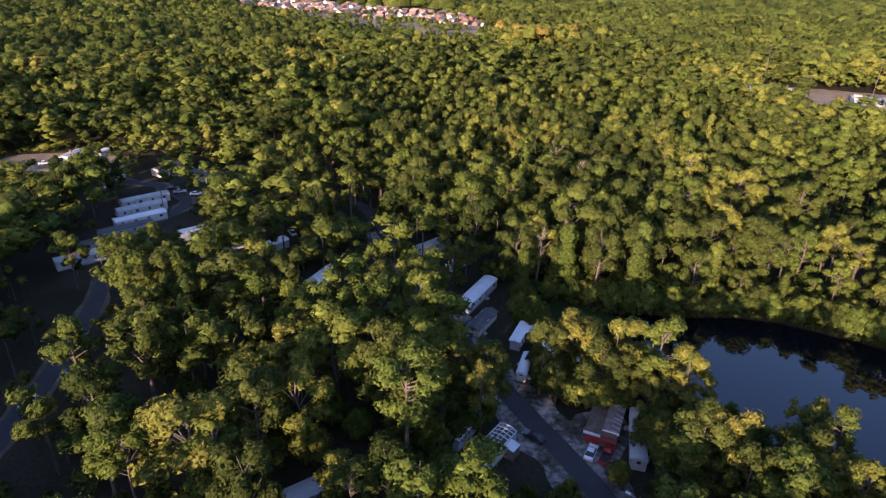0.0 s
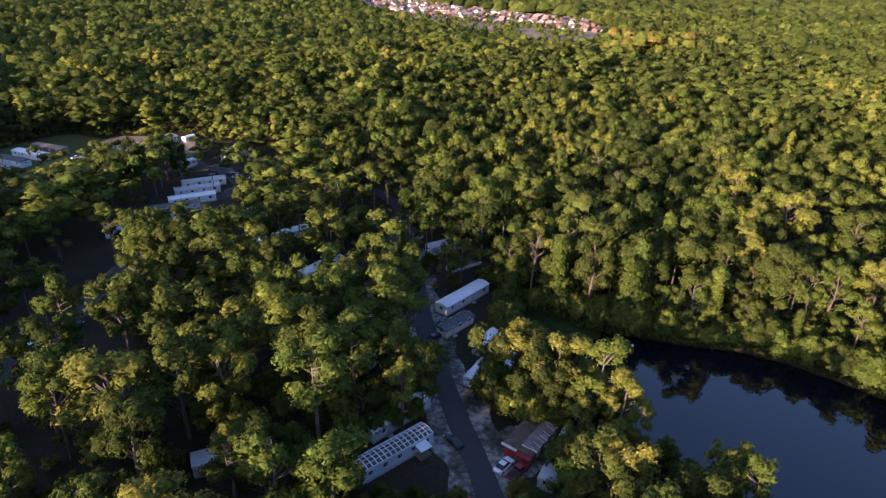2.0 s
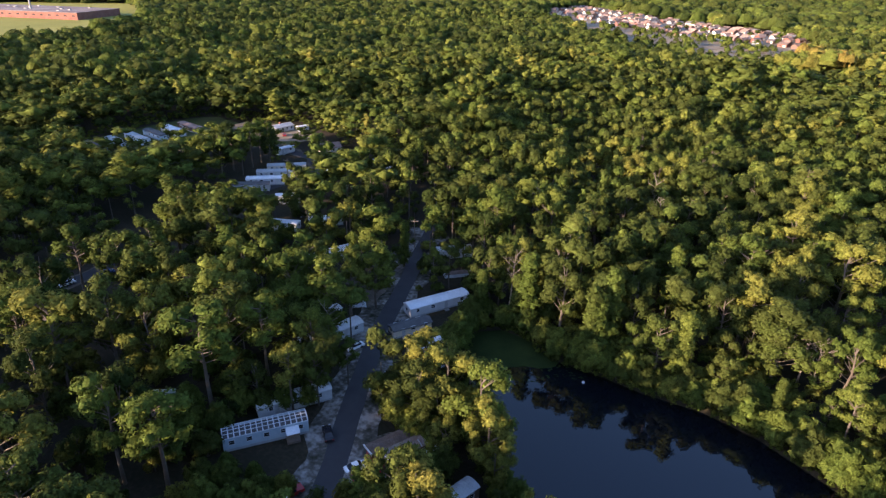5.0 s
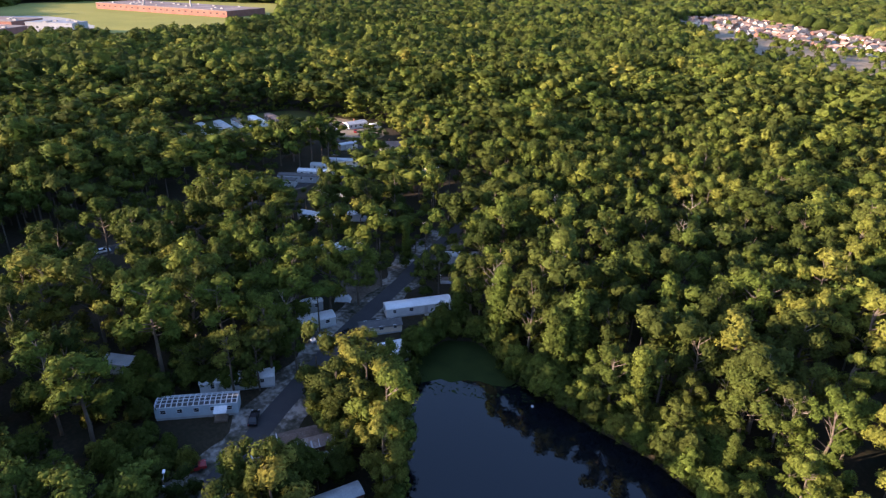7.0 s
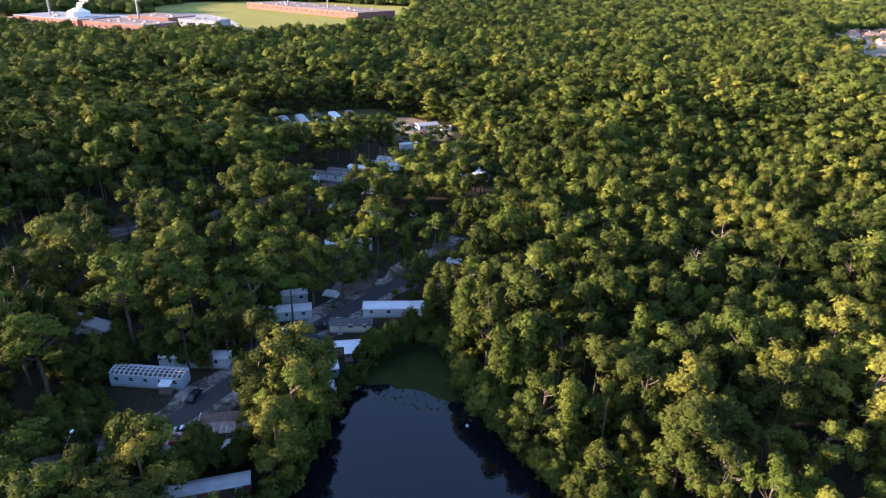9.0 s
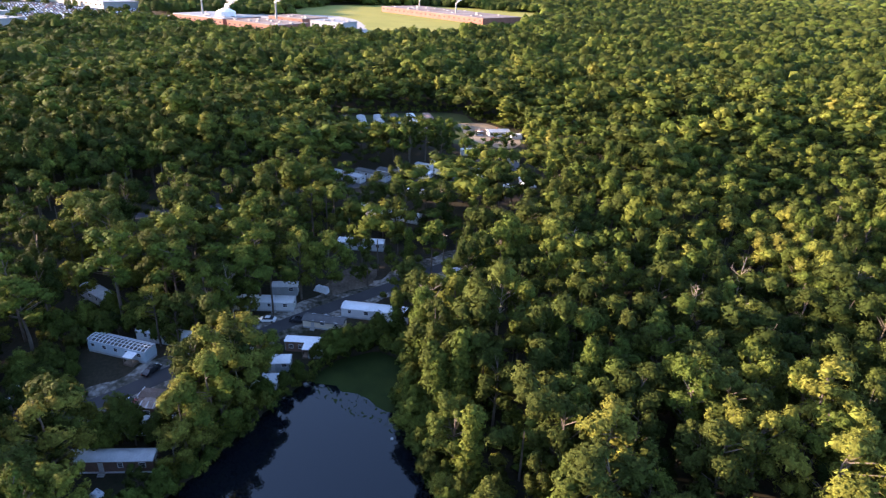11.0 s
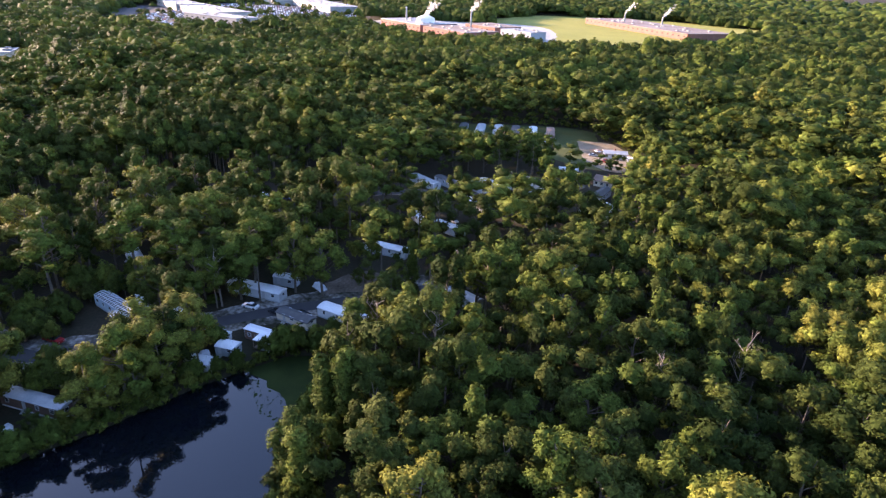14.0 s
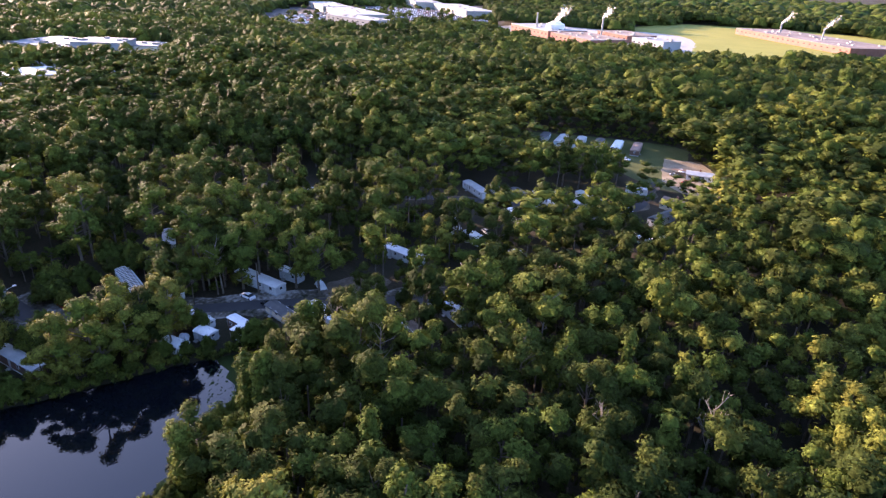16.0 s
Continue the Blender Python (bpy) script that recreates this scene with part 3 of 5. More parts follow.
def mobile_home(x, y, angle, length, width, wall, roof, label, style="arc", windows=4, door_at=0.25, skirt=None, group="mobile homes", seams=True, name="mobile_home", height=2.4, faces=(-1, 1), clear=1.5):
    """A single-wide home on a skirted base; its long side runs along the angle."""
    HOMES.append((x, y, angle, length / 2 + clear, width / 2 + clear))
    ob = thing(name, label, "mobile home", pose(x, y, 0, 0, 0, angle), group)
    h, base = height, 0.45
    part("skirting", Solid().box(-length / 2 + 0.05, -width / 2 + 0.05, -0.2, length / 2 - 0.05, width / 2 - 0.05, base), skirt or grey_siding, ob)
    part("body", Solid().box(-length / 2, -width / 2, base, length / 2, width / 2, base + h), wall, ob)
    z = base + h
    r = Solid()
    if style == "arc":
        r.prism(arc_roof(width, z, 0.45, 0.12), -length / 2 - 0.12, length / 2 + 0.12)
    else:
        r.prism([(width / 2 + 0.3, z - 0.05), (width / 2 + 0.3, z + 0.08), (0, z + width * 0.22), (-width / 2 - 0.3, z + 0.08), (-width / 2 - 0.3, z - 0.05)], -length / 2 - 0.25, length / 2 + 0.25)
    if seams:
        q = r
        n = int(length / 1.2)
        for i in range(n + 1):
            c = -length / 2 + length * i / n
            pts = arc_roof(width, z, 0.45, 0.12)[:7] if style == "arc" else [(width / 2 + 0.3, z + 0.08), (0, z + width * 0.22), (-width / 2 - 0.3, z + 0.08)]
            for (ya, za), (yb, zb) in zip(pts, pts[1:]):
                q.add([(c - 0.03, ya, za), (c + 0.03, ya, za), (c + 0.03, yb, zb), (c - 0.03, yb, zb), (c - 0.03, ya, za + 0.05), (c + 0.03, ya, za + 0.05), (c + 0.03, yb, zb + 0.05), (c - 0.03, yb, zb + 0.05)],
                      [(4, 5, 6, 7), (0, 1, 5, 4), (2, 3, 7, 6), (1, 2, 6, 5), (3, 0, 4, 7)])
    part("roof", r, roof, ob)
    for face in faces:
        for i in range(windows):
            u = -length / 2 + length * (i + 0.5) / windows
            if face < 0 and abs(u - (door_at - 0.5) * length) < 1.2:
                continue
            window_part(ob, u, face * width / 2, base + 1.5, 1.1 if i % 2 else 0.8, 0.95, face)
        if face < 0 or face == 1:
            dx = (door_at - 0.5) * length * -face
            d = part("door", Solid().box(-0.45, -0.03, 0, 0.45, 0.03, 2.0), dull_metal if face < 0 else wall, ob, "", pose(dx, face * (width / 2 + 0.03), base + 0.05))
            part("handle", Solid().box(0.3, face * 0.03, 0.95, 0.36, face * 0.09, 1.05), chrome, d)
            st = Solid()
            for k in range(3):
                st.box(-0.6, min(0, face * (0.35 + 0.3 * k)), 0, 0.6, max(0, face * (0.35 + 0.3 * k)), 0.46 - 0.15 * k - 0.02)
            part("steps", st, concrete, ob, "", pose(dx, face * width / 2, 0))
    for e in (-1, 1):
        s = Solid().box(-0.04, -0.5, -0.45, 0.04, 0.5, 0.45)
        w = part("end_window", s, white_metal, ob, "", pose(e * (length / 2 + 0.03), 0, base + 1.55))
        part("pane", Solid().box(-0.05, -0.43, -0.38, 0.05, 0.43, 0.38), glass, w)
    part("vent_pipe", Solid().tube((length * 0.2, 0.4, z), (length * 0.2, 0.4, z + 0.8), 0.06, 0.06, 6), dull_metal, ob)
    return ob


def ruined_home(x, y, angle, length, width):
    """A home whose roof skin is gone: white trusses over a dark inside."""
    HOMES.append((x, y, angle, length / 2 + 2, width / 2 + 2))
    ob = thing("derelict_mobile_home", "derelict pale blue mobile home with bare white roof ribs", "mobile home", pose(x, y, 0, 0, 0, angle), "mobile homes")
    base, h, t = 0.6, 2.5, 0.12
    part("skirting", Solid().box(-length / 2 + 0.05, -width / 2 + 0.05, -0.2, length / 2 - 0.05, width / 2 - 0.05, base), grey_siding, ob)
    part("floor_deck", Solid().box(-length / 2 + t, -width / 2 + t, base, length / 2 - t, width / 2 - t, base + 0.1), dark_gap, ob)
    part("ceiling_board", Solid().box(-length / 2 + t, -width / 2 + t, base + h - 0.35, length / 2 - t, width / 2 - t, base + h - 0.25), shingle, ob, "dark weathered ceiling boards under the ribs")
    for face in (-1, 1):
        part("side_wall", Solid().box(-length / 2, face * width / 2 - (t if face > 0 else 0), base, length / 2, face * width / 2 + (t if face < 0 else 0), base + h), blue_siding, ob)
        for i in range(5):
            window_part(ob, -length / 2 + length * (i + 0.5) / 5, face * width / 2, base + 1.5, 1.0, 0.9, face)
    for e in (-1, 1):
        part("end_wall", Solid().box(e * length / 2 - (t if e > 0 else 0), -width / 2 + t, base, e * length / 2 + (t if e < 0 else 0), width / 2 - t, base + h), blue_siding, ob)
    n = 15
    rng = random.Random(3)
    for i in range(n + 1):
        c = -length / 2 + 0.06 + (length - 0.12) * i / n
        s = Solid()
        prof = [((width / 2 + 0.05) * (1 - 2 * k / 6), base + h + 0.42 * (1 - (1 - 2 * k / 6) ** 2)) for k in range(7)]
        for (ya, za), (yb, zb) in zip(prof, prof[1:]):
            s.add([(c - 0.1, ya, za), (c + 0.1, ya, za), (c + 0.1, yb, zb), (c - 0.1, yb, zb), (c - 0.1, ya, za + 0.1), (c + 0.1, ya, za + 0.1), (c + 0.1, yb, zb + 0.1), (c - 0.1, yb, zb + 0.1)],
                  [(4, 5, 6, 7), (0, 1, 5, 4), (2, 3, 7, 6), (1, 2, 6, 5), (3, 0, 4, 7), (3, 2, 1, 0)])
        part("roof_rib", s, white_metal, ob)
    for yy in (-width / 2, -width / 4, 0, width / 4, width / 2):
        zz = base + h + 0.42 * (1 - (yy / (width / 2)) ** 2) + 0.05
        part("purlin", Solid().box(-length / 2, yy - 0.05, zz, length / 2, yy + 0.05, zz + 0.1), white_metal, ob)
    part("porch_roof", Solid().prism([(-width / 2, 2.7), (-width / 2 - 2.0, 2.3), (-width / 2 - 2.0, 2.2), (-width / 2, 2.6)], length * 0.22, length * 0.38), white_metal, ob)
    for c in (0.23, 0.37):
        part("porch_post", Solid().box(length * c - 0.06, -width / 2 - 1.95, 0, length * c + 0.06, -width / 2 - 1.83, 2.22), timber, ob)
    part("porch_deck", Solid().box(length * 0.22, -width / 2 - 2.0, 0, length * 0.38, -width / 2 - 0.02, 0.55), timber, ob)


ruined_home(10.1, 88.3, 53, 16.2, 3.8)
mobile_home(11.5, 149.4, 61, 18.0, 4.0, siding, white_metal, "long white mobile home with a bright metal roof", door_at=0.6)
mobile_home(12.2, 135.6, 60, 10.5, 3.4, cream_siding, shingle, "low mobile home with a dark grey roof and pale side", "gable", 3, seams=False, height=1.8)
mobile_home(27.0, 122.6, 74, 5.0, 3.5, grey_siding, white_metal, "small pale mobile home with a white metal roof", windows=2, clear=1, height=2.0)
mobile_home(33.4, 118.3, 78, 6.4, 3.3, siding, white_metal, "white-roofed trailer close to the pond", windows=2, clear=1, height=1.9)
mobile_home(20.9, 117.2, 72, 8.5, 2.2, siding, white_metal, "narrow white camper trailer under the trees", windows=2, clear=0.5, height=1.7)
mobile_home(40.4, 94.4, 75, 15.0, 3.0, grey_siding, dull_metal, "grey metal-roofed trailer beside the red-trimmed house", windows=4, height=2.0)
mobile_home(49.3, 90.2, 73, 15.5, 3.2, brown_siding, dull_metal, "brown-sided mobile home with white skirting and worn metal roof", skirt=white_metal, door_at=0.4, clear=3)
mobile_home(-18.6, 80.5, 35, 14.0, 3.8, siding, dull_metal, "pale mobile home with a streaked grey roof", windows=4, clear=3.5)
mobile_home(8.0, 98.4, 58, 15.5, 3.2, siding, white_metal, "white mobile home half hidden by trees", windows=3, clear=-0.8)
mobile_home(-2.2, 121.6, 70, 17.0, 3.8, siding, white_metal, "worn white mobile home beside the lane", door_at=0.7, clear=-0.5)
mobile_home(-8.8, 128.4, 74, 7.0, 3.2, grey_siding, white_metal, "small shed with a white metal roof", windows=2)
mobile_home(-1.0, 180.0, 45, 11.0, 3.6, grey_siding, dull_metal, "grey mobile home among tall trees", windows=3, clear=1)
mobile_home(-32.5, 155.8, 66, 15.0, 3.8, siding, white_metal, "white mobile home under pines", clear=1)
mobile_home(-52.0, 176.5, 50, 12.0, 3.8, siding, white_metal, "white mobile home in deep shade", windows=3, clear=1)
mobile_home(-61.0, 166.0, 24, 10.0, 3.6, siding, white_metal, "short white mobile home in a clearing", windows=3, clear=1)
mobile_home(-78.0, 187.0, 40, 12.0, 3.6, grey_siding, white_metal, "white-roofed mobile home by the far lane", windows=3, clear=1)
for x, y, wall, roof, text in ((-104, 166.5, siding, dull_metal, "pale mobile home with a grey roof"), (-103, 177.5, grey_siding, shingle, "grey-brown mobile home with a dark roof"), (-101.5, 187, grey_siding, shingle, "grey mobile home with a dark roof"), (-101, 196.5, siding, white_metal, "long bright white mobile home"), (-104.5, 205.5, siding, dull_metal, "pale mobile home with a streaked roof"), (-107, 214, cream_siding, dull_metal, "cream mobile home")):
    mobile_home(x, y, 40, 16.5, 4.2, wall, roof, text + " in the middle row", clear=2, group="mobile homes in the middle row")
for i, (wall, roof, text) in enumerate(((grey_siding, shingle, "grey mobile home with a dark roof"), (blue_siding, dull_metal, "blue-grey mobile home"), (siding, dull_metal, "pale mobile home with a grey roof"), (blue_siding, shingle, "blue mobile home with a dark roof"), (siding, white_metal, "bright white mobile home"), (brown_siding, tan_shingle, "brown mobile home with a tan roof"))):
    mobile_home(-203 + 0.8 * i, 186 + 10 * i, -9, 18.5, 4.6, wall, roof, text + " in the far row", clear=3, group="mobile homes in the far row")
mobile_home(-72.5, 237.0, -18, 13.0, 5.0, cream_siding, white_metal, "cream house with a pale roof at the wood's edge", "gable", 4, seams=False, clear=5)
mobile_home(-94.0, 240.5, -35, 13.0, 4.2, grey_siding, shingle, "dark mobile home beside the lane", "gable", 4, seams=False, clear=4)


def cottage(x, y, angle, length, width, wall, roof, label, group="houses", height=3.0, detail=True, clear=4, pitch=0.3):
    HOMES.append((x, y, angle, length / 2 + clear, width / 2 + clear))
    ob = thing("house", label, "house", pose(x, y, 0, 0, 0, angle), group)
    body = Solid().prism([(width / 2, -0.2), (width / 2, height), (0, height + width * pitch), (-width / 2, height), (-width / 2, -0.2)], -length / 2, length / 2)
    part("wall", body, wall, ob)
    o, t = 0.45, 0.16
    r = Solid()
    for e in (-1, 1):
        za = height - o * 2 * pitch
        pts = [(e * (width / 2 + o), za + t), (0, height + width * pitch + t), (0, height + width * pitch + 0.02), (e * (width / 2 + o), za + 0.02)]
        r.prism(pts if e > 0 else pts[::-1], -length / 2 - o, length / 2 + o)
    roof_ob = part("roof", r, roof, ob)
    if detail:
        part("chimney", Solid().box(-0.4, 0.6, height + 0.6, 0.3, 1.3, height + width * pitch + 1.0), brick, roof_ob)
        for face in (-1, 1):
            for i in range(4):
                window_part(ob, -length / 2 + length * (i + 0.5) / 4, face * width / 2, 1.6, 1.1, 1.1, face)
        part("door", Solid().box(-0.45, -0.03, 0, 0.45, 0.03, 2.05), dull_metal, ob, "", pose(0.4, -width / 2 - 0.03, 0.1))
    else:
        for face in (-1, 1):
            part("window", Solid().box(-length * 0.3, -0.05, 1.0, -length * 0.1, 0.05, 2.2), glass, ob, "", pose(0, face * width / 2, 0))
        part("garage_door", Solid().box(length * 0.1, -0.05, 0, length * 0.38, 0.05, 2.3), cream_siding, ob, "", pose(0, -width / 2, 0))
    return ob


cottage(-159, 263, 82, 11.5, 6.5, siding, dull_metal, "low white house with a shallow grey roof in a sunlit yard", height=2.7, pitch=0.12)
cottage(-112, 247.5, 58, 10, 7.5, cream_siding, tan_shingle, "tan house with a pinkish shingle roof at the wood's edge", height=2.7, pitch=0.2)


def porch_shelter(x, y, angle, length, width, label):
    """A dark lean-to on posts with things stored under it."""
    ob = thing("porch_shelter", label, "shelter", pose(x, y, 0, 0, 0, angle), "sheds of the sunlit yard")
    part("roof", Solid().prism([(width / 2, 2.3), (width / 2, 2.4), (-width / 2, 2.75), (-width / 2, 2.65)], -length / 2, length / 2), brown_siding, ob)
    for a in (-1, 1):
        for b in (-1, 1):
            part("post", Solid().box(a * (length / 2 - 0.2) - 0.07, b * (width / 2 - 0.2) - 0.07, -0.1, a * (length / 2 - 0.2) + 0.07, b * (width / 2 - 0.2) + 0.07, 2.5), timber, ob)
    part("back_board", Solid().box(-length / 2 + 0.3, -width / 2 + 0.1, 0.1, length / 2 - 0.3, -width / 2 + 0.18, 2.0), timber, ob)


porch_shelter(-163, 254, 82, 6, 4, "dark open shelter beside the white house")
mobile_home(-150, 270, 75, 6.0, 3.0, siding, white_metal, "small white shed at the yard's edge", windows=1, clear=1, name="shed", height=2.0, seams=False, group="sheds of the sunlit yard")
mobile_home(-127, 233, 80, 9.0, 3.4, siding, white_metal, "short white trailer behind tall trees", windows=2, clear=1, group="mobile homes in the far row")


def red_house():
    """Two narrow roofs side by side, white fascia, red front and awning."""
    HOMES.append((35.5, 98.5, 68, 7, 4.4))
    ob = thing("red_trimmed_house", "rust-roofed house with white fascia and dark red front", "house", pose(35.2, 99.0, -0.25, 0, 0, 66), "houses")
    part("wall", Solid().box(-6, -2.9, -0.2, 6, 2.9, 2.9), brown_siding, ob)
    part("roof", Solid().prism([(0.1, 2.9), (3.2, 2.9), (3.2, 3.0), (1.6, 3.35), (0.1, 3.0)], -6.3, 6.3), rust_roof, ob, "dark rusted metal roof")
    part("roof", Solid().prism([(-0.05, 2.9), (-0.05, 3.2), (-1.6, 3.5), (-3.2, 3.0), (-3.2, 2.9)], -4.4, 6.3), rusty_metal, ob, "rust-streaked metal roof")
    r = random.Random(3)
    for i in range(8):
        u = -4.3 + 1.3 * i + r.uniform(-0.3, 0.3)
        part("roof_rib", Solid().prism([(-3.2, 3.0), (-3.2, 3.06), (-1.6, 3.56), (-1.6, 3.5)], u, u + r.uniform(0.12, 0.35)), dull_metal, ob, "pale patched roof sheet seam")
    part("fascia", Solid().box(-6.42, 0.05, 2.6, -6.3, 3.3, 3.2), white_metal, ob, "white painted fascia board")
    part("fascia", Solid().box(-4.52, -3.3, 2.75, -4.4, 0.0, 3.1), white_metal, ob, "white painted fascia board")
    part("front_panel", Solid().box(-6.1, 0.1, 0.1, -6.02, 2.85, 2.5), red_paint, ob, "dark red boarded front")
    part("awning", Solid().prism([(0.1, 2.5), (-3.1, 2.5), (-3.1, 2.58), (0.1, 2.58)], -7.0, -4.55), red_paint, ob, "dark red awning")
    for yy in (-2.9, -0.2):
        part("awning_post", Solid().box(-6.9, yy - 0.06, 0.2, -6.78, yy + 0.06, 2.5), timber, ob)
    for face in (-1, 1):
        for u in (-3, 0, 3):
            window_part(ob, u, face * 2.9, 1.6, 1.1, 1.0, face)


red_house()


def angled_home(x, y, angle):
    """A long low home with a wing: one bright metal roof in the shape of an L."""
    turn = radians(angle)
    HOMES.append((x + 4.9 * math.cos(turn) + 2.6 * math.sin(turn), y + 4.9 * math.sin(turn) - 2.6 * math.cos(turn), angle, 6.6, 4.2))
    ob = thing("angled_mobile_home", "low brown-sided home under a bright white L-shaped metal roof", "mobile home", pose(x, y, 0, 0, 0, angle), "mobile homes")
    part("body", Solid().box(0.2, -2.6, -0.2, 9.7, -0.2, 2.7), brown_siding, ob)
    part("end_panel", Solid().box(0.12, -2.62, 0.3, 0.196, -0.18, 2.68), grey_siding, ob, "pale grey-green end wall")
    part("wing", Solid().box(6.2, -5.1, -0.2, 9.5, -2.62, 2.6), grey_siding, ob)
    part("porch_deck", Solid().box(4.9, -5.2, -0.1, 6.18, -2.62, 0.35), timber, ob)
    part("roof", Solid().prism([(0.15, 2.72), (0.15, 2.8), (-1.3, 3.05), (-2.75, 2.86), (-2.75, 2.78), (-1.3, 2.96)], -0.1, 9.95), white_metal, ob, "bright white metal roof")
    part("wing_roof", Solid().prism([(-2.76, 2.78), (-2.76, 2.86), (-5.5, 2.68), (-5.5, 2.6)], 4.9, 9.95), white_metal, ob, "bright white metal roof over the wing")
    for i in range(10):
        c = 0.4 + i
        rib = Solid().prism([(0.1, 2.8), (0.1, 2.84), (-1.3, 3.09), (-2.75, 2.9), (-2.75, 2.86), (-1.3, 3.05)], c, c + 0.05)
        part("roof_rib", rib, white_metal, ob)
    for u, v in ((5.0, -5.35), (5.0, -3.0), (9.8, -5.35)):
        part("post", Solid().box(u - 0.06, v - 0.06, -0.1, u + 0.06, v + 0.06, 2.66), timber, ob)
    for u in (1.6, 3.8):
        window_part(ob, u, -2.6, 1.5, 0.9, 0.9, -1)
    for u in (2.0, 4.8, 7.6):
        window_part(ob, u, -0.2, 1.5, 0.9, 0.9, 1)


angled_home(18.1, 125.5, 66.8)


def wall_remains(x, y, angle, length, width, label):
    """What is left of a home: a low pale wall, a floor deck and a few studs."""
    HOMES.append((x, y, angle, length / 2 + 0.5, width / 2 + 0.5))
    ob = thing("home_remains", label, "ruin", pose(x, y, 0, 0, 0, angle), "ruined homes")
    part("floor_deck", Solid().box(-length / 2, -width / 2, -0.2, length / 2, width / 2, 0.5), rust_roof, ob)
    part("low_wall", Solid().box(-length / 2, -width / 2 - 0.12, -0.2, length / 2, -width / 2 - 0.005, 0.95), siding, ob, "low pale wall, broken off")
    part("end_wall", Solid().box(-length / 2 - 0.12, -width / 2, -0.2, -length / 2 - 0.005, width * 0.2, 1.9), siding, ob)
    for i in range(7):
        u = -length / 2 + 0.6 + (length - 1.2) * i / 6
        part("stud", Solid().box(u - 0.06, width / 2 - 0.14, 0.5, u + 0.06, width / 2 - 0.02, 1.4 + 0.9 * ((i * 7) % 3) / 2), timber, ob)


wall_remains(7.5, 170.5, 46, 11.5, 3.4, "overgrown remains of a home with a low white wall")


# ---- works and sheds far off ----
def works_hall(x, y, angle, length, width, height, wall, roof, label, bays=12, name="factory_hall"):
    ob = thing(name, label, "factory", pose(x, y, 0, 0, 0, angle), "far works")
    part("wall", Solid().box(-length / 2, -width / 2, -0.5, length / 2, width / 2, height), wall, ob)
    part("roof", Solid().box(-length / 2 - 0.4, -width / 2 - 0.4, height, length / 2 + 0.4, width / 2 + 0.4, height + 0.7), roof, ob)
    for face in (-1, 1):
        for i in range(bays):
            u = -length / 2 + length * (i + 0.5) / bays
            part("window", Solid().box(u - length / bays * 0.16, face * width / 2 - 0.1, height * 0.5, u + length / bays * 0.16, face * width / 2 + 0.1, height * 0.68), glass, ob)
    rng = random.Random(int(length))
    for i in range(bays):
        u, v = rng.uniform(-0.45, 0.45) * length, rng.uniform(-0.4, 0.4) * width
        part("roof_unit", Solid().box(u - 2, v - 1.5, height + 0.7, u + 2, v + 1.5, height + 2.0), concrete, ob)
    return ob


works_hall(-955, 529, 20, 277, 88, 9, brick, felt, "long red brick factory hall across the field", 22)
works_hall(-738, 198, 35, 95, 56, 10, brick, felt, "low brick works hall with a grey roof", 9)
works_hall(-838, 138, 35, 110, 64, 10, brick, hall_metal, "brick works hall with a pale roof", 10)
works_hall(-738, 284, 40, 56, 30, 11, hall_metal, hall_metal, "white metal works shed", 6)
works_hall(-830, 250, 35, 70, 50, 9, brick, felt, "small brick works building", 6)
works_hall(-960, -215, 40, 210, 56, 9, concrete, hall_metal, "pale shopping hall beyond the car park", 16, "store_hall")
works_hall(-1180, -60, 30, 220, 60, 11, concrete, hall_metal, "pale store building beside the car park", 12, "store_hall")
works_hall(-338, -246, 79, 76, 54, 12, cream_siding, hall_metal, "long low tan warehouse with a pale flat roof", 9, "warehouse")
works_hall(-339, -204, 108, 40, 36, 16, hall_metal, hall_metal, "tall pale warehouse block with blue-grey sides", 5, "warehouse")
works_hall(-370, -190, 108, 34, 28, 11, cream_siding, hall_metal, "low tan warehouse wing", 4, "warehouse")
works_hall(-208, -168, -42, 48, 34, 10, hall_metal, white_metal, "white roofed warehouse close to the wood", 6, "warehouse")
works_hall(232, 446, -20, 34, 12, 5, white_metal, white_metal, "low white shed in a far clearing", 4, "shed")
works_hall(290, 418, -20, 26, 10, 5, concrete, dull_metal, "low grey shed in a far clearing", 4, "shed")
works_hall(-1420, 420, 40, 180, 60, 10, concrete, hall_metal, "distant pale shed beyond the field", 10, "warehouse")
works_hall(-1450, 700, 50, 200, 50, 10, hall_metal, hall_metal, "distant white shed on the skyline", 10, "warehouse")
works_hall(-820, -150, 55, 120, 40, 9, concrete, hall_metal, "white roofed store by the car park", 9, "store_hall")
works_hall(-1060, -300, 35, 140, 50, 10, concrete, hall_metal, "wide pale store at the car park's edge", 9, "store_hall")
works_hall(-1330, -190, 30, 150, 60, 12, concrete, hall_metal, "distant white store block", 9, "store_hall")


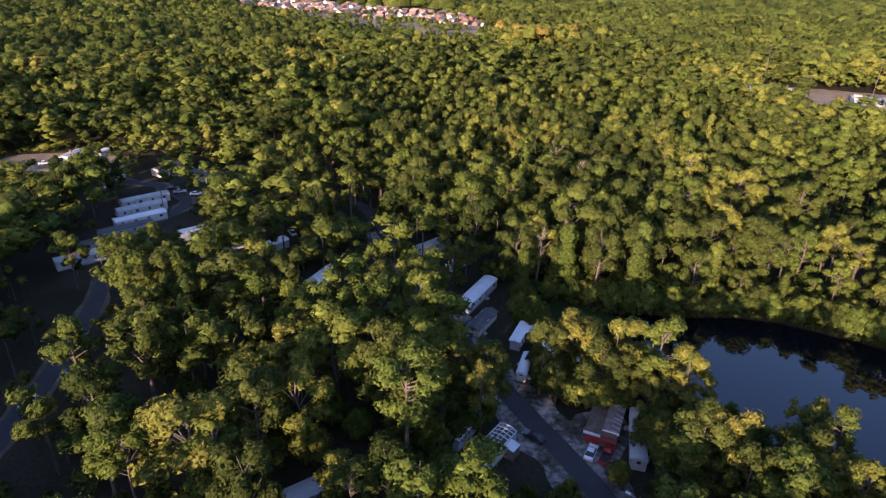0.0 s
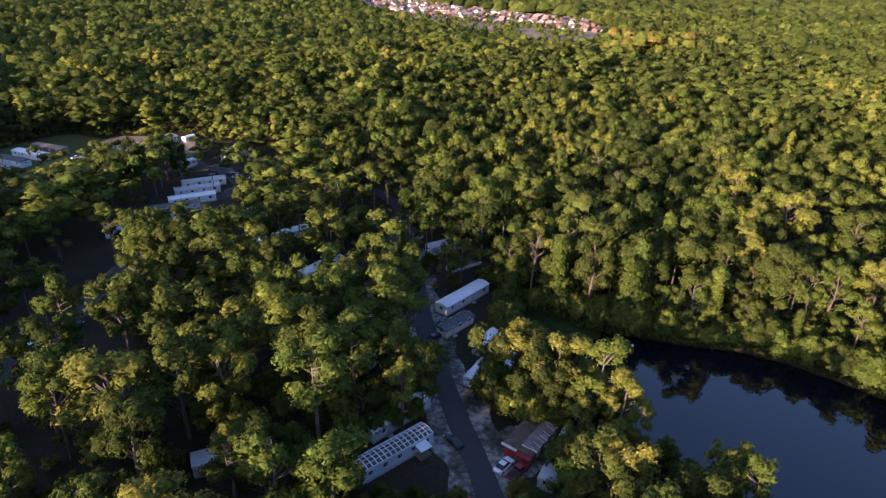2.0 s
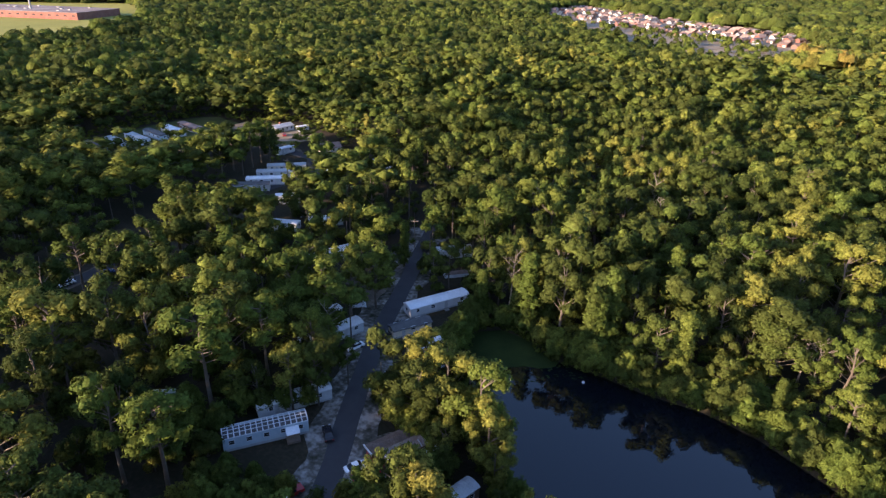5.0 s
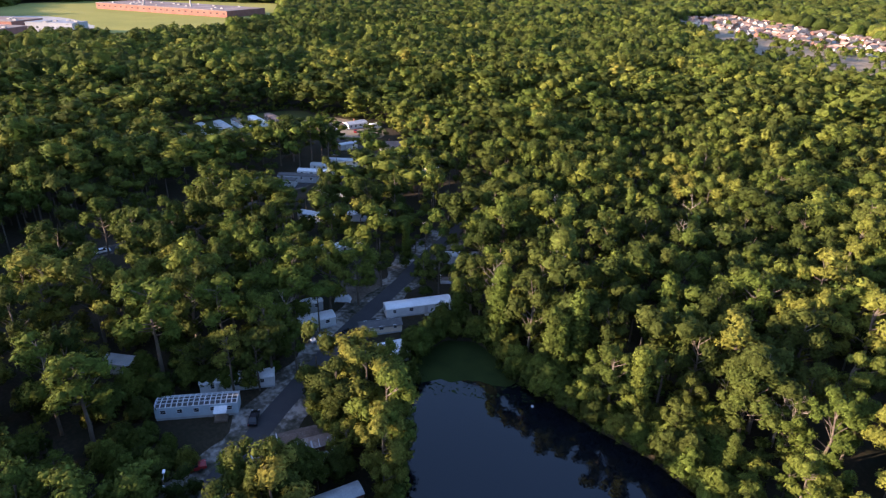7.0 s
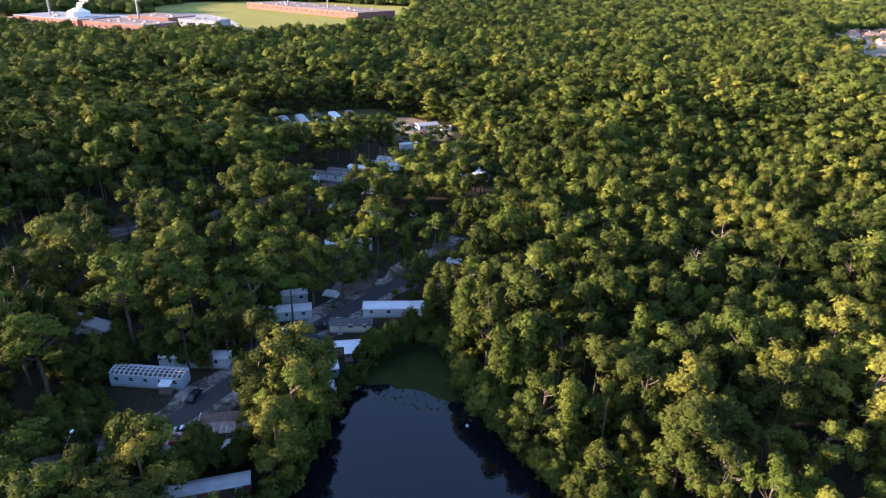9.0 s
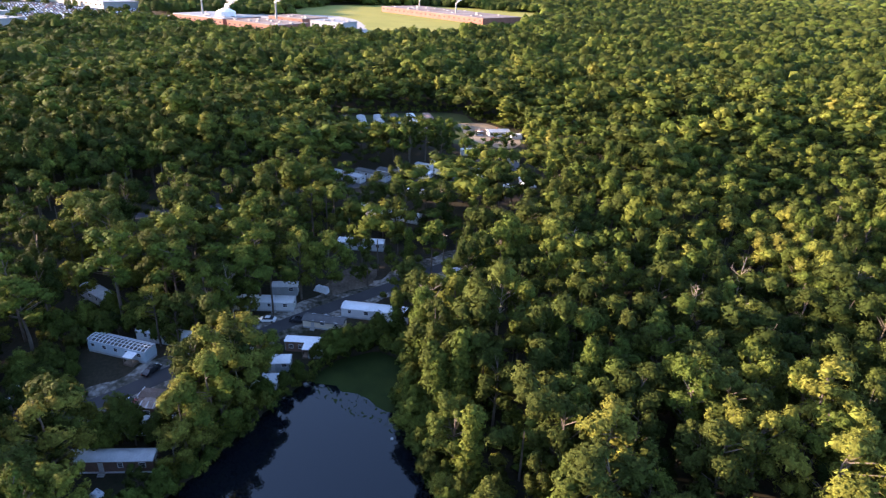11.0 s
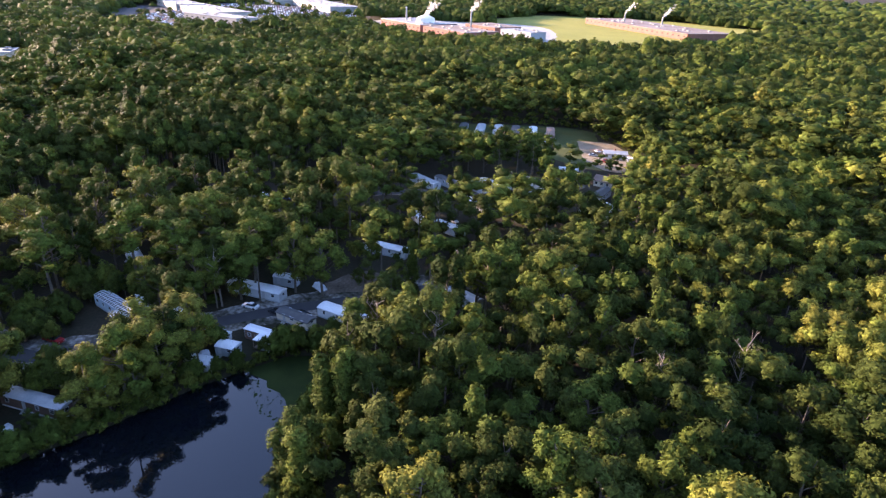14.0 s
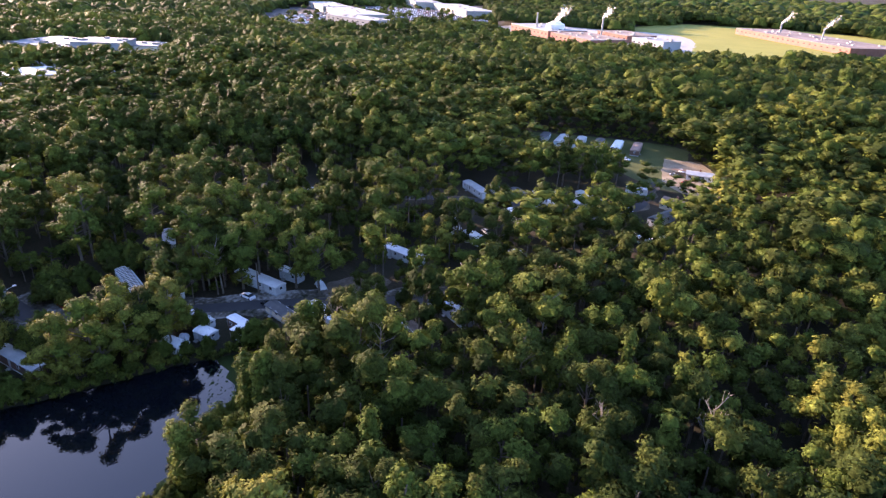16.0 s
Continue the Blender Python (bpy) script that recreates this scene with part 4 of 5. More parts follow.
def parked_rows():
    r, s = random.Random(5), Solid()
    for i in range(4200):
        row = i // 84
        x, y = -620 - 12 * row, -330 + 4.6 * (i % 84) + 1.6 * row
        if r.random() < 0.55 and inside(np.array([x]), np.array([y]), LOTS)[0]:
            s.add([(x - 2.2, y - 0.9, 0.4), (x + 2.2, y - 0.9, 0.4), (x + 2.2, y + 0.9, 0.4), (x - 2.2, y + 0.9, 0.4), (x - 2.2, y - 0.9, 0.95), (x + 2.2, y - 0.9, 0.85), (x + 2.2, y + 0.9, 0.85), (x - 2.2, y + 0.9, 0.95),
                   (x - 1.4, y - 0.75, 1.5), (x + 0.6, y - 0.75, 1.5), (x + 0.6, y + 0.75, 1.5), (x - 1.4, y + 0.75, 1.5)],
                  [(0, 1, 5, 4), (1, 2, 6, 5), (2, 3, 7, 6), (3, 0, 4, 7), (4, 5, 9, 8), (5, 6, 10, 9), (6, 7, 11, 10), (7, 4, 8, 11), (8, 9, 10, 11)])
    tagged(new("parked_cars", s.mesh("parked_cars", car_mix)), "rows of parked cars of many colours", "cars", kind="stuff")


parked_rows()
tank = thing("storage_tank", "white round process tank among the works", "tank", pose(-815, 150, 0), "far works")
part("shell", Solid().tube((0, 0, 0), (0, 0, 17), 13, 13, 20), white_metal, tank)
part("dome", Solid().tube((0, 0, 17), (0, 0, 21), 13, 4, 20), white_metal, tank)
for x, y, h in ((-790, 215, 30), (-1010, 495, 24), (-915, 530, 24), (-850, 120, 28)):
    st = thing("chimney_stack", "slim pale works chimney", "chimney", pose(x, y, 0), "far works")
    part("shaft", Solid().tube((0, 0, 0), (0, 0, h), 1.6, 1.1, 10), concrete, st)
    part("rim", Solid().tube((0, 0, h), (0, 0, h + 0.8), 1.4, 1.4, 10), dull_metal, st)

rng = random.Random(11)
n = 0
for row in range(15):
    for col in range(34):
        u, v = -420 + 14.5 * col + rng.uniform(-3, 3), row * 19 + rng.uniform(-4, 4)
        x, y = u, 925 - 0.75 * (u + 130) + v - 60
        if n < 290 and inside(np.array([x]), np.array([y]), BAND)[0] and rng.random() < 0.62:
            cottage(x, y, rng.choice((-32, 58)) + rng.uniform(-6, 6), rng.uniform(9, 13), rng.uniform(6.5, 8.5), rng.choice((cream_siding, grey_siding, brown_siding, brick)), rng.choice((tan_shingle, tan_shingle, shingle, rust_roof)),
                    "small estate house with pale walls and a brown roof", "houses of the far estate", 3.2, False, 0)
            n += 1


# ---- vehicles, poles ----
def car(x, y, angle, paint, label, truck=False):
    ob = thing("pickup_truck" if truck else "car", label, "truck" if truck else "car", pose(x, y, 0.07, 0, 0, angle), "parked cars")
    L, W = (5.3, 1.9) if truck else (4.6, 1.8)
    if truck:
        prof = [(-L / 2, 0.4), (L / 2, 0.4), (L / 2, 0.95), (L * 0.24, 1.1), (L * 0.12, 1.1), (-L / 2, 1.1)]
        cab = [(L * 0.24, 1.1), (L * 0.13, 1.75), (-L * 0.08, 1.78), (-L * 0.11, 1.1)]
    else:
        prof = [(-L / 2, 0.35), (L / 2, 0.35), (L / 2, 0.7), (L * 0.27, 0.95), (-L * 0.36, 0.98), (-L / 2, 0.85)]
        cab = [(L * 0.24, 0.95), (L * 0.07, 1.42), (-L * 0.2, 1.44), (-L * 0.37, 0.97)]

    def loft(pts, wa, wb):
        zs = [p[1] for p in pts]
        lo, hi = min(zs), max(zs)
        s, k = Solid(), len(pts)
        w = [wa + (wb - wa) * (p[1] - lo) / (hi - lo) for p in pts]
        s.add([(p[0], -w[i] / 2, p[1]) for i, p in enumerate(pts)] + [(p[0], w[i] / 2, p[1]) for i, p in enumerate(pts)],
              [tuple(range(k)), tuple(range(2 * k - 1, k - 1, -1))] + [(i, k + i, k + (i + 1) % k, (i + 1) % k) for i in range(k)])
        return s
    body = part("body", loft(prof, W, W * 0.95), paints[paint], ob)
    part("glasshouse", loft(cab, W * 0.9, W * 0.72), glass, ob)
    a, b = cab[1], cab[2]
    part("roof_panel", Solid().box(b[0] + 0.05, -W * 0.34, b[1] - 0.03, a[0] - 0.02, W * 0.34, b[1] + 0.03), paints[paint], ob)
    if truck:
        part("cargo_bed", Solid().box(-L / 2 + 0.1, -W * 0.4, 1.08, -L * 0.14, W * 0.4, 1.115), dark_gap, ob)
    for sx in (-0.31, 0.32):
        for sy in (-1, 1):
            wh = part("wheel", Solid().tube((0, -0.11, 0), (0, 0.11, 0), 0.33, 0.33, 14), rubber, ob, "", pose(L * sx, sy * (W / 2 - 0.1), 0.33))
            part("rim", Solid().tube((0, -0.12, 0), (0, 0.12, 0), 0.2, 0.2, 10), chrome, wh)
    for sy in (-1, 1):
        part("headlight", Solid().box(L / 2 - 0.12, sy * W * 0.36 - 0.2, 0.6, L / 2 + 0.02, sy * W * 0.36 + 0.2, 0.74), lamp_glass, body)
        part("tail_light", Solid().box(-L / 2 - 0.02, sy * W * 0.38 - 0.14, 0.65, -L / 2 + 0.1, sy * W * 0.38 + 0.14, 0.8), red_paint, body)


car(30.6, 91.0, 62, "white", "white saloon car parked nose-in on gravel")
car(33.4, 90.2, 60, "red", "dark red pickup parked beside the white car", True)
car(5.4, 121.8, 250, "white", "white car parked at the lane's edge")
car(8.9, 136.6, 65, "black", "black car parked by the low trailer")
car(20.2, 95.0, 140, "black", "black car in front of the derelict home")
car(24.6, 79.6, 70, "red", "old red pickup in the shade of the trees", True)
car(8.2, 129.5, 66, "black", "dark car on the lane's verge")
for x, y, a, p in ((-92, 224, 10, "white"), (-99, 226, 20, "silver"), (-103, 229, 20, "black"), (-76, 230, 60, "white"), (-70, 229, 70, "black"), (-62, 178, 40, "silver"), (-48, 190, 120, "white"), (-44, 193, 120, "black"), (-168, 256, 30, "white"), (-160, 252, 80, "silver"), (-150, 256, 140, "red"), (-180, 230, 60, "white"), (-83, 102, 85, "white"), (-80, 112, 80, "blue")):
    car(x, y, a, p, p + " car parked by the far lane")


def utility_pole(x, y, angle, height, lit=False, label="weathered wooden utility pole with a crossarm"):
    ob = thing("street_lamp" if lit else "utility_pole", label, "pole", pose(x, y, 0, 0, 0, angle), "poles along the lanes")
    part("pole", Solid().tube((0, 0, -0.5), (0, 0, height), 0.17, 0.11, 8), timber, ob)
    if lit:
        part("arm", Solid().tube((0, 0, height - 0.8), (1.8, 0, height - 0.2), 0.05, 0.04, 6), dull_metal, ob)
        part("lamp_head", Solid().box(1.5, -0.2, height - 0.35, 2.3, 0.2, height - 0.1), white_metal, ob)
        part("transformer", Solid().tube((-0.35, 0, height - 2.2), (-0.35, 0, height - 1.2), 0.25, 0.25, 10), dull_metal, ob)
    else:
        part("crossarm", Solid().box(-1.2, -0.06, height - 0.7, 1.2, 0.06, height - 0.55), timber, ob)
        for u in (-1.1, -0.5, 0.5, 1.1):
            part("insulator", Solid().tube((u, 0, height - 0.55), (u, 0, height - 0.35), 0.05, 0.04, 6), lamp_glass, ob)


utility_pole(33.2, 72.0, 150, 9.5, True, "wooden street lamp pole with a pale lamp head and transformer")
for x, y in ((-95.6, 203), (-15, 178), (-30, 214), (-90, 150)):
    utility_pole(x, y, 25, 10)
for x, y, h in ((232, 456, 34), (294, 427, 30), (246, 430, 18), (251, 430, 18), (330, 470, 20), (190, 520, 24)):
    utility_pole(x, y, -30, h, False, "tall bare pale pole standing over the far woods")


def tarp_heap(x, y, angle, length, width, height, label):
    """A sagging sheet over stacked things: a lumpy grid with its rim on the ground."""
    ob = thing("covered_heap", label, "tarp", pose(x, y, 0.04, 0, 0, angle), "covered heaps by the homes")
    r, v, f = random.Random(int(10 * x)), [], []
    for j in range(9):
        for i in range(13):
            u, w = i / 12, j / 8
            rim = max(0.0, min(1.0, 6 * min(u, 1 - u), 5 * min(w, 1 - w)))
            v.append(((u - 0.5) * length + r.uniform(-0.08, 0.08), (w - 0.5) * width + r.uniform(-0.08, 0.08), height * rim ** 0.7 * r.uniform(0.8, 1.1)))
    for j in range(8):
        for i in range(12):
            k = j * 13 + i
            f.append((k, k + 1, k + 14, k + 13))
    s = Solid()
    s.add(v, f)
    part("sheet", s, tarp_cloth, ob)
    for sy in (-1, 1):
        part("hold_down_board", Solid().box(-length * 0.4, sy * width * 0.5 - 0.08, 0, length * 0.4, sy * width * 0.5 + 0.08, 0.12), timber, ob, "rough board holding the sheet down")


tarp_heap(-6.9, 138.3, 42, 4.5, 2.4, 1.6, "white tarp over a heap beside the lane")
tarp_heap(56.6, 88.4, 36, 3.6, 2.2, 1.3, "pale tarp over a heap near the brown-sided home")
tarp_heap(29.2, 117.6, 24, 3.4, 2.6, 1.5, "whitish tarp over a heap under the shore trees")


# ---- woods ----
# openings in the woods: x, y to x, y, and half the width
GAPS = [(-66, 105, -44, 84, 6.5), (-28, 106, -9, 88, 6.0), (34, 85, 43, 87, 5.0), (38, 82, 46, 84, 4.0), (24, 94, 10, 121, 5.5), (10, 121, -1, 148, 5.0), (-1, 148, -20, 194, 2.6), (30, 70, 25, 94, 6.5), (12, 40, 30, 70, 4.0), (33, 92, 40, 100, 4.5), (8, 128, 24, 132, 6.0), (16, 140, 24, 160, 5.5), (20, 125, 36, 125, 5.0),
        (8, 76, 20, 86, 7.0), (-14, 138, -22, 160, 6.0), (-86, 60, -85, 135, 4.5), (-89, 138, -95, 215, 5.0), (-93, 216, -174, 243, 5.0), (48, 80, 54, 98, 4.0), (-20, 72, -8, 80, 4.0), (2, 160, 12, 172, 5.0), (-100, 176, -88, 200, 5.0), (-30, 205, -45, 228, 4.0)]
SEEN = [(82, 62), (146, 150), (232, 279), (690, 930), (-3000, 3000), (-470, -460), (-80, -56), (-16, 30), (45, 44)]
VIEW = [(120, -40), (230, 100), (300, 270), (690, 930), (2000, 2900), (-3000, 3000), (-3000, -1500), (-470, -520), (-80, -130), (0, -70)]
CLEAR = [FIELD, WORKS, DEPOT, STORE, ROWYARD, SIDING]
NEAR = [(-30, 62), (40, 66), (66, 88), (104, 150), (100, 190), (88, 250), (45, 282)]

# tall trees of the park: x, y, height
PARK = [(1.5, 112.5, 17), (-2.5, 110.5, 18), (4.5, 109.5, 15), (-12, 70, 17), (-15, 76, 15), (13, 110, 12), (9.5, 96.5, 17), (12.5, 101, 15), (5, 108, 19), (11, 105, 17), (-5, 112, 20), (2, 94, 12), (6, 113, 12), (-45, 142, 20), (-29.4, 117.8, 21), (-82, 146, 20), (-84, 153.5, 17), (-98, 150, 18), (-101, 156, 14), (-80, 160, 16), (-78, 139, 22), (-72, 132, 22), (-66, 141, 21), (-60, 129, 21), (-71, 151, 17), (-68, 180, 20), (-30.4, 103.7, 21), (-34, 75, 20), (-34.7, 97, 20), (-37.6, 185, 20), (-50, 165.7, 20), (-64, 204, 20), (-13.9, 125, 21), (-31, 122, 21), (-3, 121, 24), (-37, 172, 22), (-58, 86, 24), (-58, 104, 23), (-42, 127, 20), (-9, 98, 25), (-13, 128, 21), (-48, 74, 21), (-27, 67, 24), (-30, 84, 26), (-24, 89, 22), (-1, 91, 10), (-13, 54, 25), (-53, 77, 22), (6, 48, 24), (14, 52, 23), (21, 50, 24), (28, 54, 22), (11, 43, 24), (25, 45, 23), (33, 60, 20), (36, 66, 18), (-20, 105, 26), (-12, 119, 24),
        (-4, 132, 22), (-2, 66, 24), (-6.6, 71, 22), (-2, 101, 23), (1, 118, 21), (-2, 140, 21), (4, 183, 19), (14, 190, 19), (11, 185, 22), (-64, 118, 21), (-70, 100, 23), (-130, 179, 19), (-127, 186, 21), (-124, 193, 20), (-126, 201, 22), (-122, 208, 20), (-125, 216, 21), (-128, 224, 19), (-118, 199, 18), (-117, 214, 19), (-84, 226, 12), (46, 82, 20), (43, 79.5, 15), (49, 79.5, 14)]
SHORE = [(31, 115.8, 18.5), (38.5, 110, 20.5), (47, 107.5, 21.5), (51.5, 103, 18), (34, 118, 15), (56.5, 82.5, 9), (70, 82.6, 20), (50.6, 81.3, 19.5), (35, 105, 17), (39, 106, 15), (42, 113, 16), (44.5, 93.5, 9), (43.5, 101, 12), (36, 113, 18), (58, 95, 7), (62, 91, 6), (41, 111, 12), (46, 109.5, 13), (50, 105.5, 12), (54, 101, 10), (36.5, 115, 12), (32.5, 113.5, 11), (29.5, 111, 9)]
NORTH = [(31, 181, 18), (33, 154, 15), (42, 164, 14), (55.5, 151, 18), (70, 149, 18), (94, 173, 16), (109, 169, 17), (51, 180, 23), (45, 154, 23), (57, 155, 23), (50, 177, 21), (69, 175, 18), (64, 152, 12), (75, 150, 20), (82, 160, 13), (90, 175, 18), (100, 172, 17), (105, 183, 18), (101, 160, 13),
         (36, 154, 22), (23, 158, 20), (24, 151.5, 15), (9, 160, 15), (5, 158, 13), (-16, 152, 17), (-10, 165, 16), (12, 175, 20), (-2.5, 193, 21), (-8.5, 205, 21), (30, 164, 20), (38, 167, 23), (54, 150, 20), (61, 161, 20), (66, 179, 22), (67, 172, 14), (23, 166, 19), (26, 158, 14), (112, 152, 12), (84, 150, 12), (95, 149, 11)]
EAST = [(73, 202, 22), (93, 196, 22), (25, 195, 24), (35, 209, 20), (53, 217, 21), (76, 183, 21), (84, 197, 23), (95, 207, 20), (9, 188, 25), (1, 207, 22), (36, 189, 18), (37, 201, 22), (42, 214, 23), (63, 189, 18), (61, 200, 20), (60, 223, 20), (64, 230, 18), (61, 241, 21), (81, 180, 19),
        (82, 190, 24), (80, 208, 22), (85, 215, 22), (74, 229, 18), (119, 222, 21)]


def swell(x, y):
    """Slow waves in the canopy's height and colour."""
    return np.sin(x / 23 + 1.3 * np.sin(y / 41)) * np.cos(y / 29 + np.sin(x / 37)) + 0.6 * np.sin(x / 61 - y / 47)


def free(x, y, margin=0.0):
    """Where a trunk may stand."""
    ok = inside(x, y, VIEW) & ~inside(x, y, POND) & (away(x, y, POND + POND[:1]) > 1.5)
    for x0, y0, x1, y1, r in GAPS:
        ok &= away(x, y, [(x0, y0), (x1, y1)]) > r + margin
    for poly in CLEAR:
        ok &= ~inside(x, y, poly)
    for hx, hy, a, hl, hw in HOMES:
        c, s_ = math.cos(radians(a)), math.sin(radians(a))
        u, v = (x - hx) * c + (y - hy) * s_, -(x - hx) * s_ + (y - hy) * c
        ok &= (np.abs(u) > hl + 1.2) | (np.abs(v) > hw + 1.2)
    return ok


def scatter(x0, x1, y0, y1, step, rng, jitter=0.36):
    gx, gy = np.meshgrid(np.arange(x0, x1, step), np.arange(y0, y1, step * 0.866))
    gx[1::2] += step / 2
    return (gx + rng.uniform(-jitter, jitter, gx.shape) * step).ravel(), (gy + rng.uniform(-jitter, jitter, gx.shape) * step).ravel()


px, py, ph, pk = [], [], [], []
for grove, kinds in ((PARK, "bbbpbpp"), (SHORE, "bgggbbpybbgbbbbbbgbgbbb"), (NORTH, "bcbcbb"), (EAST, "bbbp")):
    for i, (x, y, h) in enumerate(grove):
        if h:
            px.append(x), py.append(y), ph.append(h), pk.append({"p": "pine", "b": "broad", "g": "gold", "c": "column", "y": "gold"}[kinds[i % len(kinds)]])
known = len(px)
nx, ny = scatter(-170, 260, -60, 390, 6.8, rs)
ok = away(nx, ny, NEAR) < 115
nx, ny = nx[ok], ny[ok]
rx, ry = scatter(-420, 420, -300, 560, 7.8, rs)
ok = away(rx, ry, NEAR) >= 115
rx, ry = np.concatenate([nx, rx[ok]]), np.concatenate([ny, ry[ok]])
ok = free(rx, ry) & (away(rx, ry, NEAR) < 330)
kx, ky = np.array(px), np.array(py)
rx, ry = rx[ok], ry[ok]
ok = (np.hypot(rx[:, None] - kx, ry[:, None] - ky).min(1) > 5.0)
rx, ry = rx[ok], ry[ok]
park = inside(rx, ry, [(-75, 55), (-70, 150), (-30, 215), (-5, 190), (10, 150), (25, 105), (28, 60), (0, 40)])
thin = inside(rx, ry, [(-112, 70), (-112, 190), (-72, 190), (-56, 125), (-60, 84), (-40, 40)])
keep = rs.uniform(size=len(rx)) < np.where(thin, 0.5, np.where(park, 0.72, 0.98))
rx, ry, park, thin = rx[keep], ry[keep], park[keep], thin[keep]
rh = np.where(park, np.where(rs.uniform(size=len(rx)) < 0.48, rs.uniform(20, 25, len(rx)), rs.uniform(7, 13, len(rx))), 17.5 + rs.normal(0, 3.6, len(rx)))
rh = rh + np.where(park, 1.5, 3.3) * swell(rx, ry)
rh = np.where(~park & (rs.uniform(size=len(rx)) < 0.2), rh * 0.62, rh)
rh = np.where(thin, rh * np.where(rs.uniform(size=len(rx)) < 0.3, 1.0, 0.62), rh)
# extra height southwest of the park, added so that its shadows darken the valley
for poly, more in SHADE_WOODS:
    rh = np.where(inside(rx, ry, poly), np.maximum(rh, 15.0) + more, rh)
for poly, share in LOW:
    rh = np.where(inside(rx, ry, poly), rh * share, rh)
u = rs.uniform(size=len(rx))
rk = np.where(park, np.where(u < 0.5, "pine", np.where(u < 0.95, "broad", "gold")), np.where(u < 0.17, "pine", np.where(u < 0.94, "broad", np.where(u < 0.96, "gold", "column"))))
rw = np.where(park, rs.uniform(0.85, 1.3, len(rx)), rs.uniform(0.8, 1.22, len(rx))) * np.where(away(rx, ry, NEAR) < 115, 1, 1.15)
big = rs.uniform(size=len(rx)) < 0.1
rw, rh = np.where(big, rw * np.where(away(rx, ry, NEAR) < 70, 1.15, 1.45), rw), np.where(big, rh + 3, rh)
seen = inside(rx, ry, SEEN)
near = away(rx, ry, NEAR)
order = np.argsort(near + np.where(seen, 0, 2000))
singles = 250
for i in range(known):
    by_pond = len(PARK) <= i < len(PARK) + len(SHORE)
    tree(pk[i], px[i], py[i], ph[i], (0.65 if by_pond and pk[i] == "pine" else 1.12 if by_pond else 1.0) + 0.12 * math.sin(7 * i), 2.4 * i, i)
tree("pine", -4.2, 87.4, 26.5, 1.05, 1.3, 1)
for i in order[:singles]:
    tree(str(rk[i]), rx[i], ry[i], rh[i], rw[i], rs.uniform(0, 6.28), rs.randint(9))


def dead_tree(x, y, height, seed):
    r = random.Random(seed)
    ob = thing("dead_tree", "bare pale grey dead tree with broken branches", "dead tree", pose(x, y, 0, 0, 0, 40 * seed), "dead trees in the woods")
    top = Vector((r.uniform(-1, 1), r.uniform(-1, 1), height))
    part("trunk", Solid().tube((0, 0, -0.3), top * 0.55, 0.3, 0.2, 6).tube(top * 0.55, top, 0.2, 0.05, 6), dead_wood, ob)
    for i in range(11):
        a, u = 2.4 * i + r.uniform(-0.4, 0.4), 0.5 + 0.045 * i
        p = top * u
        q = p + Vector((math.cos(a), math.sin(a), r.uniform(0.5, 1.3))) * r.uniform(1.2, 3.0)
        s = Solid().tube(p, q, 0.11, 0.05, 5)
        for k in range(3):
            s.tube(p.lerp(q, 0.4 + 0.25 * k), q + Vector((r.uniform(-1, 1), r.uniform(-1, 1), r.uniform(0.2, 1.2))), 0.05, 0.02, 4)
        part("branch", s, dead_wood, ob)


for i, (x, y, h) in enumerate(((38.5, 171.5, 20), (53, 216, 20), (101, 161, 14), (98, 164, 13), (29, 158, 17), (46, 236, 19), (5, 114, 15), (84, 172, 16), (16, 203, 20))):
    dead_tree(x, y, h, i)
buoy = thing("buoy", "small white float on the pond", "buoy", pose(56.5, 141.0, -1.35))
part("float", Solid().tube((0, 0, -0.1), (0, 0, 0.25), 0.35, 0.3, 10), white_metal, buoy)
part("cap", Solid().tube((0, 0, 0.25), (0, 0, 0.5), 0.3, 0.08, 10), white_metal, buoy)

# shrubs on the banks and along the edges of the openings
bank = smooth_line(POND + POND[:1], 2.5)
for i, p in enumerate(bank):
    q = Vector((p.x - 76, p.y - 112, 0)).normalized()
    wild = p.y > 128 or p.x > 70
    b = p + q * (rs.uniform(-0.8, 0.8) if i % 2 else rs.uniform(1.8, 4.5))
    if min(math.hypot(b.x - hx, b.y - hy) for hx, hy, *_ in HOMES) > 4.0 and (b.x - 55) ** 2 + (b.y - 92) ** 2 > 36 and not (p.x < 40 and 122 < p.y < 134 and i % 3):
        tree("shrub", b.x, b.y, rs.uniform(4.0, 7.0) if 58 < p.x < 74 and p.y < 100 else rs.uniform(2.0, 4.0) if 54 < p.x < 95 and p.y < 108 else rs.uniform(4.0, 8.5) if wild else rs.uniform(2.0, 4.5), rs.uniform(0.75, 1.1), rs.uniform(0, 6.28), i, -0.4)
